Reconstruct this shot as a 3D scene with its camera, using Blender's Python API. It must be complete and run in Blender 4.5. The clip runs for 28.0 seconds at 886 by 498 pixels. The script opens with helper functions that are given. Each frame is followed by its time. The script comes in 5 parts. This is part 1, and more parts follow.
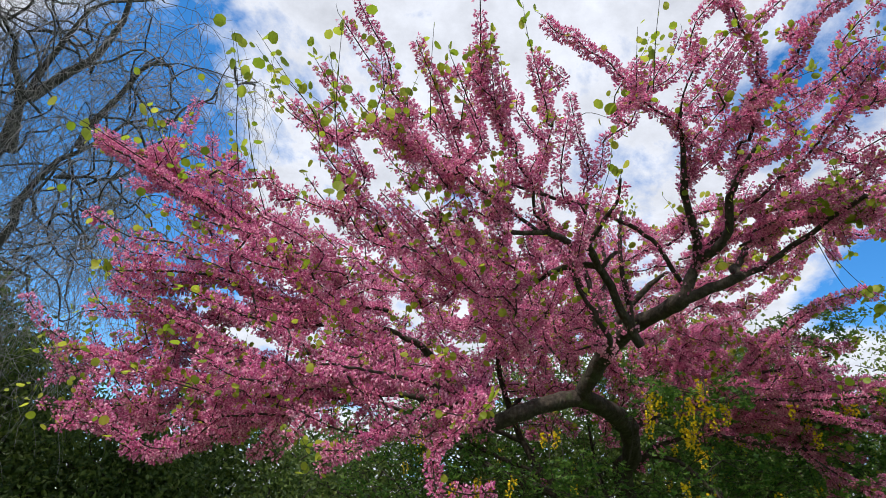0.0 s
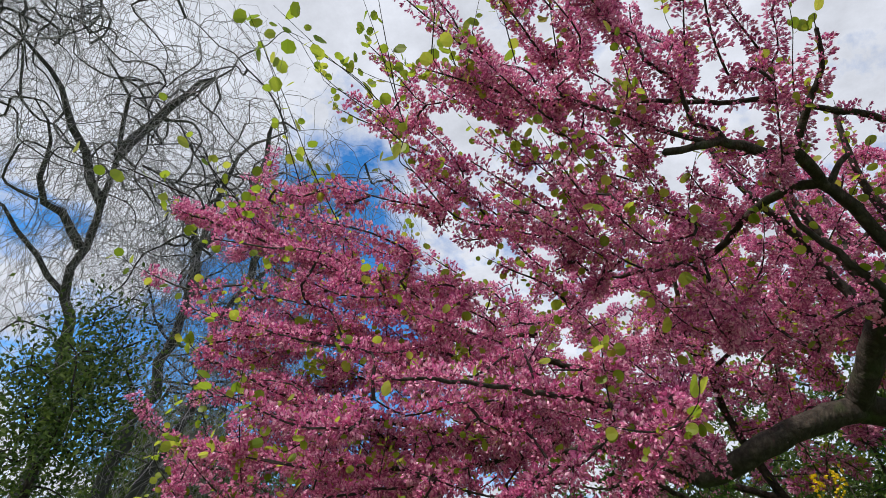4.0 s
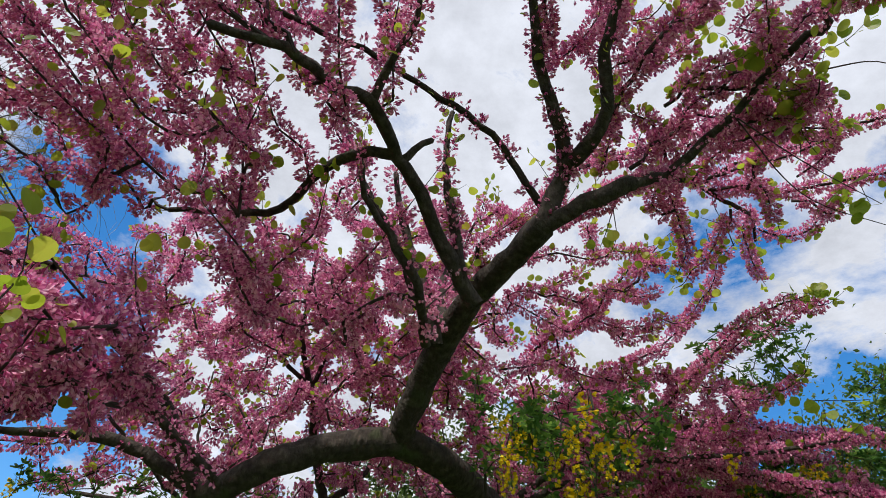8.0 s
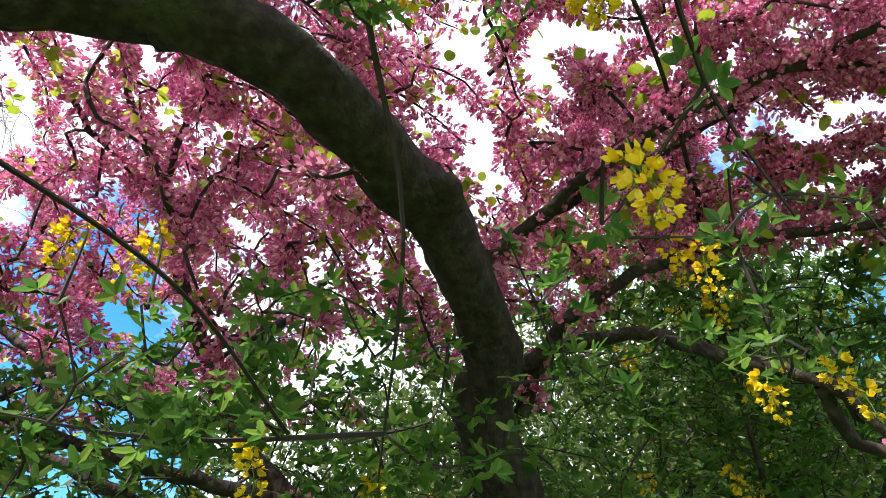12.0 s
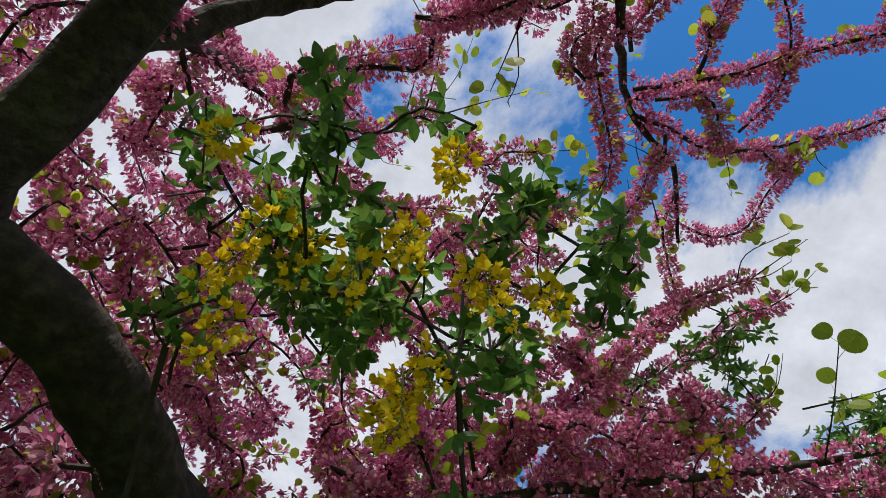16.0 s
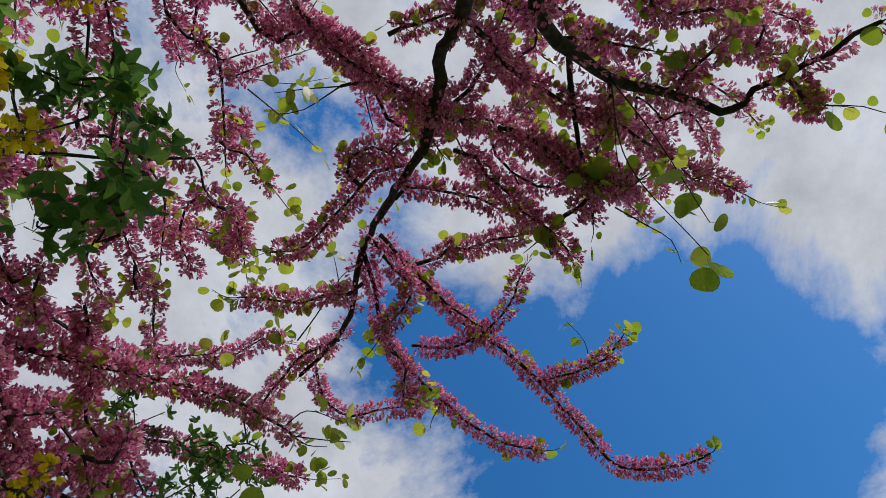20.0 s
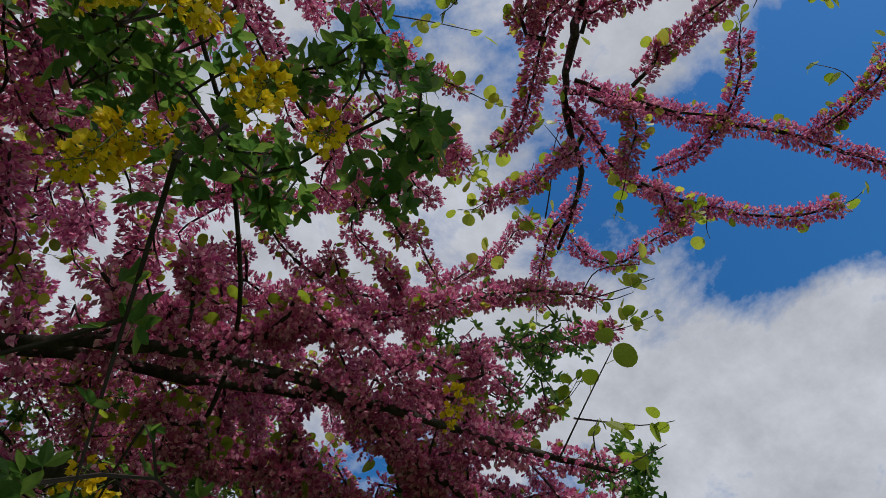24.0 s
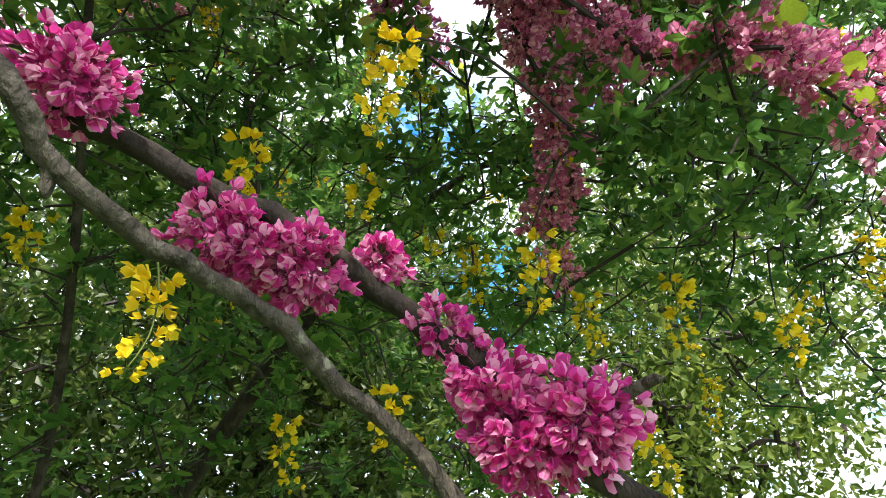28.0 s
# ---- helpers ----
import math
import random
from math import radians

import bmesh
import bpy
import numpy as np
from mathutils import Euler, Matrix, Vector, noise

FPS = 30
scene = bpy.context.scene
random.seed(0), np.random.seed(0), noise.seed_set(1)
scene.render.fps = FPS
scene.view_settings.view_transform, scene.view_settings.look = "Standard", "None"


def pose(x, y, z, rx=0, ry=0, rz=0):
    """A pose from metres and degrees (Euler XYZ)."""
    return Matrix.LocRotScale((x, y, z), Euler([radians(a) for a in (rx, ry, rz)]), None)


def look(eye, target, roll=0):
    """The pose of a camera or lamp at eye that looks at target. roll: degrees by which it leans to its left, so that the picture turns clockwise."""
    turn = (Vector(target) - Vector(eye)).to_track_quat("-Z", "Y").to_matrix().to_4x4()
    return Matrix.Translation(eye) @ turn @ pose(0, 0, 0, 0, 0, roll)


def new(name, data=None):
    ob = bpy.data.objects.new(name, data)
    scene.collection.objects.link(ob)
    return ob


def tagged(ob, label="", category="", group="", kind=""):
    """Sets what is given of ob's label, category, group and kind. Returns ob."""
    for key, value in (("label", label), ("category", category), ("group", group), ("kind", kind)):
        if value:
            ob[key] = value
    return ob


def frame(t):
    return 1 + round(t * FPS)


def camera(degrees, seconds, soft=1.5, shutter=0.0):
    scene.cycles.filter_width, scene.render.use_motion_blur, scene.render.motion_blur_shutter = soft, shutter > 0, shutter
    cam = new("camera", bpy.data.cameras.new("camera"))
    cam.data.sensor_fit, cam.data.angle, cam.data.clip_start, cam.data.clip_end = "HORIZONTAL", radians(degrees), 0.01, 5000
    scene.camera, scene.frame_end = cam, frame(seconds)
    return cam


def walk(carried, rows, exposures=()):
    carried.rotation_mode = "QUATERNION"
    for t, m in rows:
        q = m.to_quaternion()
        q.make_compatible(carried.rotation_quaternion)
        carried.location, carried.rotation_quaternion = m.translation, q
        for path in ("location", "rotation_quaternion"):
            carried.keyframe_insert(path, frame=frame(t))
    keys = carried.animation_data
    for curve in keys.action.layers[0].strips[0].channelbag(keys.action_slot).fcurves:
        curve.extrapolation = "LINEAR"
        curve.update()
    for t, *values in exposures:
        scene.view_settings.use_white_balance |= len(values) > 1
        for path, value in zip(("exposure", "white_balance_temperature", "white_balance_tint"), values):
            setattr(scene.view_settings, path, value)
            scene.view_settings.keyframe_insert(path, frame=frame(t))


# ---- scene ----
cam = camera(73.9, 28.0, soft=0.7)
PATH = [
    (0, (0.245, 0.261, 1.5), (0.127, 2.01, 2.464), 9.3),
    (0.5, (0.327, 0.483, 1.568), (0.005, 2.176, 2.583), 11.5),
    (1, (0.312, 0.655, 1.56), (-0.059, 2.341, 2.571), 9.9),
    (1.5, (0.288, 0.856, 1.555), (-0.059, 2.488, 2.657), 5.1),
    (2, (0.333, 0.993, 1.576), (-0.14, 2.544, 2.746), 3.8),
    (2.5, (0.357, 1.082, 1.625), (-0.338, 2.524, 2.824), 9.7),
    (4.5, (0.34, 1.109, 1.547), (-0.345, 2.602, 2.688), 6.2),
    (5, (0.348, 1.119, 1.556), (-0.296, 2.633, 2.693), 7.0),
    (5.5, (0.383, 1.12, 1.562), (-0.183, 2.66, 2.705), 8.8),
    (6, (0.409, 1.156, 1.583), (-0.004, 2.744, 2.728), 7.5),
    (6.5, (0.486, 1.27, 1.59), (0.196, 2.82, 2.821), 8.0),
    (7, (0.577, 1.423, 1.608), (0.537, 2.898, 2.957), 4.6),
    (7.5, (0.737, 1.592, 1.569), (0.854, 3.039, 2.944), 2.1),
    (8, (0.93, 1.745, 1.566), (0.996, 3.165, 2.973), 7.0),
    (8.5, (1.031, 1.952, 1.533), (1.15, 3.413, 2.894), 7.2),
    (9, (1.125, 2.09, 1.54), (1.377, 3.647, 2.769), 6.5),
    (9.5, (1.368, 2.273, 1.551), (1.637, 3.927, 2.643), 4.7),
    (10, (1.372, 2.51, 1.519), (1.567, 4.2, 2.57), 1.5),
    (10.5, (1.329, 2.748, 1.546), (1.383, 4.47, 2.561), -1.4),
    (11, (1.243, 2.992, 1.603), (1.092, 4.679, 2.666), -6.1),
    (11.5, (1.307, 3.224, 1.578), (1.162, 4.794, 2.81), -0.7),
    (12, (1.339, 3.319, 1.674), (1.358, 4.768, 3.053), -2.9),
    (12.5, (1.3, 3.3, 1.713), (1.347, 4.621, 3.214), -0.1),
    (13, (1.303, 3.257, 1.759), (1.406, 4.383, 3.409), 0.8),
    (13.5, (1.303, 3.23, 1.759), (1.449, 4.18, 3.513), 4.3),
    (15.5, (1.414, 3.184, 1.814), (1.71, 3.949, 3.638), 1.0),
    (16, (1.415, 3.177, 1.819), (1.749, 3.918, 3.646), -2.0),
    (16.5, (1.414, 3.161, 1.821), (1.779, 3.878, 3.653), -3.2),
    (17, (1.458, 3.143, 1.819), (1.88, 3.826, 3.651), 1.1),
    (17.5, (1.541, 3.072, 1.847), (2.01, 3.625, 3.711), 4.5),
    (18, (1.687, 2.991, 1.756), (2.122, 3.319, 3.681), 2.6),
    (18.5, (1.722, 2.957, 1.774), (2.129, 3.116, 3.725), -2.3),
    (19, (1.734, 2.953, 1.776), (2.111, 3.041, 3.738), -2.2),
    (19.5, (1.747, 2.971, 1.779), (2.155, 3.017, 3.737), -6.4),
    (20, (1.755, 2.986, 1.781), (2.199, 3.017, 3.731), -7.3),
    (20.5, (1.744, 3.009, 1.785), (2.188, 3.055, 3.735), -4.0),
    (22.5, (1.732, 3.084, 1.818), (2.244, 3.298, 3.739), 0.3),
    (23, (1.707, 3.115, 1.815), (2.232, 3.456, 3.715), 5.0),
    (23.5, (1.682, 3.144, 1.797), (2.202, 3.653, 3.66), 9.9),
    (24, (1.682, 3.186, 1.789), (2.23, 3.877, 3.585), 10.0),
    (24.5, (1.685, 3.234, 1.785), (2.283, 4.093, 3.489), 6.6),
    (25, (1.691, 3.298, 1.77), (2.385, 4.265, 3.377), 2.1),
    (25.5, (1.769, 3.351, 1.767), (2.59, 4.317, 3.314), -2.3),
    (26, (1.928, 3.415, 1.756), (2.728, 4.482, 3.246), -0.1),
    (26.5, (2.057, 3.579, 1.723), (2.835, 4.794, 3.108), -0.2),
    (27, (2.123, 3.711, 1.711), (2.966, 5.003, 2.984), -0.7),
    (27.5, (2.12, 3.784, 1.709), (3.044, 5.127, 2.868), -1.0),
    (28, (2.091, 3.814, 1.712), (3.127, 5.168, 2.756), -4.0),
]
walk(cam, [(t, look(eye, target, roll)) for t, eye, target, roll in PATH],
     exposures=[(0.0, 0.15), (5.0, -0.05), (8.0, 0.0), (9.0, -0.1), (9.5, -0.15), (10.0, -0.1), (10.5, 0.5), (11.0, 1.0), (12.0, 1.15), (13.0, 0.95), (13.5, 0.7), (15.5, -0.05), (17.0, -0.25), (18.0, -0.25), (20.0, -0.45), (23.0, -0.6), (25.0, -0.55), (26.0, -0.3), (26.5, -0.1), (27.0, 0.45), (27.5, 1.15), (28.0, 1.5)])

# ---- sky and sun ----
SUN_EL, SUN_AZ = 50.0, 212.0          # degrees; azimuth clockwise from +y
world = bpy.data.worlds.new("sky")
scene.world = world
world.use_nodes = True
wt = world.node_tree
wt.nodes.clear()


def wnode(kind, **values):
    n = wt.nodes.new(kind)
    for k, v in values.items():
        n.inputs[k].default_value = v
    return n


def wmath(op, a, b=None):
    n = wt.nodes.new("ShaderNodeMath")
    n.operation = op
    for i, v in enumerate((a, b)):
        if v is None:
            continue
        if isinstance(v, (int, float)):
            n.inputs[i].default_value = v
        else:
            wt.links.new(v, n.inputs[i])
    return n.outputs[0]


coords = wt.nodes.new("ShaderNodeTexCoord")
sky = wt.nodes.new("ShaderNodeTexSky")
sky.sky_type, sky.sun_disc = "NISHITA", False
sky.sun_elevation, sky.sun_rotation = radians(SUN_EL), radians(SUN_AZ)
sky.air_density, sky.dust_density, sky.ozone_density = 1.0, 0.4, 2.5
sep = wt.nodes.new("ShaderNodeSeparateXYZ")
wt.links.new(coords.outputs["Generated"], sep.inputs[0])
# a flat cloud deck seen in perspective
high = wmath("MAXIMUM", wmath("ADD", sep.outputs[2], 0.22), 0.06)
deck = wt.nodes.new("ShaderNodeCombineXYZ")
wt.links.new(wmath("DIVIDE", sep.outputs[0], high), deck.inputs[0])
wt.links.new(wmath("DIVIDE", sep.outputs[1], high), deck.inputs[1])
big = wnode("ShaderNodeTexNoise", Scale=2.1, Detail=12.0, Roughness=0.62, Distortion=0.3)
wt.links.new(deck.outputs[0], big.inputs["Vector"])
small = wnode("ShaderNodeTexNoise", Scale=5.5, Detail=10.0, Roughness=0.66)
wt.links.new(deck.outputs[0], small.inputs["Vector"])
# clear gaps in the broken cloud: direction, width, strength
cover = wmath("ADD", wmath("ADD", big.outputs[0], -0.09), wmath("MULTIPLY", small.outputs[0], 0.36))
for (az, el), width, amount in (((127, 57), 0.17, 0.40), ((124, 48), 0.12, 0.3), ((102, 56), 0.13, 0.30), ((88, 68), 0.08, 0.15), ((65, 68), 0.06, 0.14), ((0, 79), 0.07, 0.12), ((-38, 14), 0.2, 0.3),
                                ((-41, 28), 0.14, 0.24), ((-53, 18), 0.12, 0.2), ((37, 26), 0.07, 0.3), ((47, 27), 0.08, 0.3), ((-31, 24), 0.1, 0.2)):
    way = Vector((math.sin(radians(az)) * math.cos(radians(el)), math.cos(radians(az)) * math.cos(radians(el)), math.sin(radians(el))))
    d = wt.nodes.new("ShaderNodeVectorMath")
    d.operation = "DISTANCE"
    wt.links.new(coords.outputs["Generated"], d.inputs[0])
    d.inputs[1].default_value = way
    q = wmath("DIVIDE", d.outputs["Value"], width)
    lobe = wmath("POWER", 2.718, wmath("MULTIPLY", wmath("MULTIPLY", q, q), -0.7))
    cover = wmath("SUBTRACT", cover, wmath("MULTIPLY", lobe, amount))
ramp = wt.nodes.new("ShaderNodeMapRange")
ramp.inputs["From Min"].default_value, ramp.inputs["From Max"].default_value = 0.42, 0.55
wt.links.new(cover, ramp.inputs["Value"])
shade = wt.nodes.new("ShaderNodeMapRange")
shade.inputs["From Min"].default_value, shade.inputs["From Max"].default_value = 0.35, 0.7
shade.inputs["To Min"].default_value, shade.inputs["To Max"].default_value = 1.0, 0.66
wt.links.new(small.outputs[0], shade.inputs["Value"])
white = wt.nodes.new("ShaderNodeVectorMath")
white.operation = "SCALE"
white.inputs[0].default_value = (0.86, 0.90, 1.0)
wt.links.new(shade.outputs[0], white.inputs["Scale"])
skyshot = wnode("ShaderNodeBackground", Strength=0.15)
deep = wnode("ShaderNodeHueSaturation", Saturation=1.35, Value=1.45)
wt.links.new(sky.outputs[0], deep.inputs["Color"])
wt.links.new(deep.outputs[0], skyshot.inputs["Color"])
cloud = wnode("ShaderNodeBackground", Strength=1.0)
wt.links.new(white.outputs[0], cloud.inputs["Color"])
both = wt.nodes.new("ShaderNodeMixShader")
wt.links.new(ramp.outputs[0], both.inputs[0])
wt.links.new(skyshot.outputs[0], both.inputs[1])
wt.links.new(cloud.outputs[0], both.inputs[2])
wout = wt.nodes.new("ShaderNodeOutputWorld")
wt.links.new(both.outputs[0], wout.inputs[0])

sun = new("sun", bpy.data.lights.new("sun", "SUN"))
sun.data.energy, sun.data.angle, sun.data.color = 4.1, radians(2.5), (1.0, 0.94, 0.86)
a, e = radians(SUN_AZ), radians(SUN_EL)
sun.matrix_world = look((40 * math.sin(a) * math.cos(e), 40 * math.cos(a) * math.cos(e), 40 * math.sin(e)), (0, 0, 0))


# ---- materials ----
def material(name, colors, rough=0.6, scale=20.0, translucent=0.0, through_color=None, bump=0.0, bump_scale=60.0, per="island", spread=0.5, second=None):
    """A procedural surface: colours spread by chance over the pieces and by noise over each piece."""
    m = bpy.data.materials.new(name)
    m.use_nodes = True
    t = m.node_tree
    bsdf = t.nodes["Principled BSDF"]
    tc = t.nodes.new("ShaderNodeTexCoord")
    n1 = t.nodes.new("ShaderNodeTexNoise")
    n1.inputs["Scale"].default_value, n1.inputs["Detail"].default_value = scale, 6.0
    t.links.new(tc.outputs["Object"], n1.inputs["Vector"])
    value = n1.outputs["Fac"]
    if per:
        src = t.nodes.new("ShaderNodeNewGeometry").outputs["Random Per Island"] if per == "island" else t.nodes.new("ShaderNodeObjectInfo").outputs["Random"]
        mix = t.nodes.new("ShaderNodeMix")
        mix.inputs[0].default_value = spread
        t.links.new(value, mix.inputs[2])
        t.links.new(src, mix.inputs[3])
        value = mix.outputs[0]
    ramp = t.nodes.new("ShaderNodeValToRGB")
    ramp.color_ramp.elements[0].position, ramp.color_ramp.elements[1].position = 0.22, 0.78
    ramp.color_ramp.elements[0].color, ramp.color_ramp.elements[1].color = (*colors[0], 1), (*colors[-1], 1)
    if len(colors) == 3:
        ramp.color_ramp.elements.new(0.5).color = (*colors[1], 1)
    t.links.new(value, ramp.inputs[0])
    col = ramp.outputs[0]
    if second:
        n2 = t.nodes.new("ShaderNodeTexNoise")
        n2.inputs["Scale"].default_value, n2.inputs["Detail"].default_value = second[1], 5.0
        t.links.new(tc.outputs["Object"], n2.inputs["Vector"])
        mr = t.nodes.new("ShaderNodeMapRange")
        mr.inputs["From Min"].default_value, mr.inputs["From Max"].default_value = second[2], second[2] + 0.1
        t.links.new(n2.outputs["Fac"], mr.inputs["Value"])
        mx = t.nodes.new("ShaderNodeMix")
        mx.data_type = "RGBA"
        t.links.new(mr.outputs[0], mx.inputs[0])
        t.links.new(col, mx.inputs[6])
        mx.inputs[7].default_value = (*second[0], 1)
        col = mx.outputs[2]
    t.links.new(col, bsdf.inputs["Base Color"])
    bsdf.inputs["Roughness"].default_value = rough
    bsdf.inputs["Specular IOR Level"].default_value = 0.35
    if bump:
        nb = t.nodes.new("ShaderNodeTexNoise")
        nb.inputs["Scale"].default_value, nb.inputs["Detail"].default_value = bump_scale, 7.0
        mp = t.nodes.new("ShaderNodeMapping")
        mp.inputs["Scale"].default_value = (1, 1, 0.35)
        t.links.new(tc.outputs["Object"], mp.inputs[0])
        t.links.new(mp.outputs[0], nb.inputs["Vector"])
        b = t.nodes.new("ShaderNodeBump")
        b.inputs["Strength"].default_value, b.inputs["Distance"].default_value = bump, 0.02
        t.links.new(nb.outputs["Fac"], b.inputs["Height"])
        t.links.new(b.outputs[0], bsdf.inputs["Normal"])
    if translucent:
        tr = t.nodes.new("ShaderNodeBsdfTranslucent")
        hs = t.nodes.new("ShaderNodeHueSaturation")
        hs.inputs["Saturation"].default_value, hs.inputs["Value"].default_value = 1.0, 1.25
        t.links.new(col, hs.inputs["Color"])
        t.links.new(hs.outputs[0], tr.inputs["Color"])
        ms = t.nodes.new("ShaderNodeMixShader")
        ms.inputs[0].default_value = translucent
        t.links.new(bsdf.outputs[0], ms.inputs[1])
        t.links.new(tr.outputs[0], ms.inputs[2])
        t.links.new(ms.outputs[0], t.nodes["Material Output"].inputs["Surface"])
    return m


BARK = material("judas_bark", ((0.014, 0.010, 0.008), (0.038, 0.029, 0.023), (0.085, 0.069, 0.055)), 0.9, 42, bump=1.0, bump_scale=55, per="", second=((0.055, 0.062, 0.03), 7.0, 0.60))
TWIG = material("twig_bark", ((0.022, 0.016, 0.015), (0.05, 0.038, 0.034)), 0.8, 30, per="")
GREY_BARK = material("grey_branch_bark", ((0.035, 0.029, 0.022), (0.085, 0.072, 0.055), (0.16, 0.14, 0.11)), 0.85, 90, bump=1.0, bump_scale=130, per="", second=((0.27, 0.27, 0.19), 85.0, 0.60))
PETAL = material("pink_petal", ((0.49, 0.08, 0.255), (0.73, 0.222, 0.43), (0.91, 0.54, 0.69)), 0.55, 9, translucent=0.28, spread=0.65)
PETAL_DEEP = material("deep_pink_petal", ((0.56, 0.03, 0.28), (0.76, 0.11, 0.46), (0.95, 0.62, 0.80)), 0.5, 60, translucent=0.45, spread=0.7)
CALYX = material("magenta_calyx", ((0.26, 0.04, 0.12), (0.42, 0.09, 0.21)), 0.6, 9, translucent=0.2)
ROUND_LEAF = material("young_round_leaf", ((0.17, 0.25, 0.018), (0.28, 0.36, 0.03), (0.42, 0.44, 0.06)), 0.45, 12, translucent=0.6, spread=0.6)
LAB_LEAF = material("laburnum_leaf", ((0.038, 0.105, 0.02), (0.08, 0.18, 0.034), (0.17, 0.28, 0.05)), 0.4, 8, translucent=0.55, spread=0.6)
YELLOW = material("laburnum_flower", ((0.70, 0.48, 0.01), (0.84, 0.64, 0.015), (0.90, 0.74, 0.05)), 0.5, 12, translucent=0.35, spread=0.6)
STALK = material("green_stalk", ((0.10, 0.15, 0.03), (0.18, 0.22, 0.05)), 0.6, 30, per="")
BEECH = material("beech_bark", ((0.04, 0.038, 0.038), (0.10, 0.095, 0.093)), 0.85, 5, bump=0.5, bump_scale=16, per="")
HANG = material("beech_twig", ((0.17, 0.16, 0.17), (0.34, 0.32, 0.325)), 0.85, 3, per="island")
SHRUB = material("shrub_leaf", ((0.036, 0.068, 0.016), (0.075, 0.12, 0.026), (0.145, 0.195, 0.042)), 0.45, 2, translucent=0.45, spread=0.6)
SPRING = material("spring_leaf", ((0.055, 0.095, 0.014), (0.105, 0.16, 0.024), (0.185, 0.235, 0.04)), 0.5, 2, translucent=0.45, spread=0.6)
GRASS = material("grass", ((0.035, 0.07, 0.015), (0.06, 0.11, 0.02), (0.09, 0.13, 0.035)), 0.9, 1.5, bump=0.6, bump_scale=40, per="", second=((0.10, 0.085, 0.05), 0.8, 0.62))


# ---- mesh helpers ----
rng = np.random.default_rng(11)


class Soup:
    """Vertices and faces gathered into one mesh."""

    def __init__(self):
        self.v, self.f, self.m, self.n = [], [], [], 0

    def add(self, verts, faces, mats):
        self.v.append(np.asarray(verts, float).reshape(-1, 3))
        self.f.append(np.asarray(faces, int) + self.n)
        self.m.append(np.asarray(mats, int))
        self.n += len(self.v[-1])

    def mesh(self, name, materials, smooth=False):
        me = bpy.data.meshes.new(name)
        v = np.concatenate(self.v)
        quads = [np.c_[f, f[:, :1] * 0 - 1] if f.shape[1] == 3 else f for f in self.f]
        f, mats = np.concatenate(quads), np.concatenate(self.m)
        size = np.where(f[:, 3] < 0, 3, 4)
        me.vertices.add(len(v))
        me.vertices.foreach_set("co", v.ravel())
        loops = f.ravel()
        loops = loops[loops >= 0]
        me.loops.add(len(loops))
        me.loops.foreach_set("vertex_index", loops)
        me.polygons.add(len(f))
        me.polygons.foreach_set("loop_start", np.r_[0, np.cumsum(size)[:-1]])
        me.polygons.foreach_set("material_index", mats)
        me.polygons.foreach_set("use_smooth", np.full(len(f), smooth))
        for mat in materials:
            me.materials.append(mat)
        me.update()
        me.validate()
        return me

    def scatter(self, proto, places, turns, sizes):
        """Copies of a small shape (verts, faces, mats) at many places."""
        pv, pf, pm = proto
        k = len(places)
        if not k:
            return
        v = np.einsum("kij,nj->kni", turns, pv) * np.asarray(sizes)[:, None, None] + np.asarray(places)[:, None]
        f = pf[None] + (np.arange(k) * len(pv))[:, None, None]
        self.add(v.reshape(-1, 3), f.reshape(-1, pf.shape[1]), np.tile(pm, k))


def unit(v):
    v = np.asarray(v, float)
    return v / np.maximum(np.linalg.norm(v, axis=-1, keepdims=True), 1e-9)


def frames_along(z, spin=None, hint=None):
    """Turns whose third column is z; the first is near hint or chance."""
    z = unit(z)
    h = rng.normal(size=z.shape) if hint is None else np.broadcast_to(hint, z.shape) + rng.normal(size=z.shape) * 0.01
    x = unit(h - (h * z).sum(-1, keepdims=True) * z)
    return np.stack([x, np.cross(z, x), z], -1)


def spline(points, step=0.04):
    """A smooth line through a few points."""
    p = np.asarray(points, float)
    p = np.vstack([2 * p[0] - p[1], p, 2 * p[-1] - p[-2]])
    out = []
    for i in range(1, len(p) - 2):
        n = max(2, int(np.linalg.norm(p[i + 1] - p[i]) / step))
        t = np.linspace(0, 1, n, endpoint=False)[:, None]
        out.append(0.5 * (2 * p[i] + (p[i + 1] - p[i - 1]) * t + (2 * p[i - 1] - 5 * p[i] + 4 * p[i + 1] - p[i + 2]) * t**2
                          + (3 * p[i] - p[i - 1] - 3 * p[i + 1] + p[i + 2]) * t**3))
    return np.vstack([*out, p[-2:-1]])


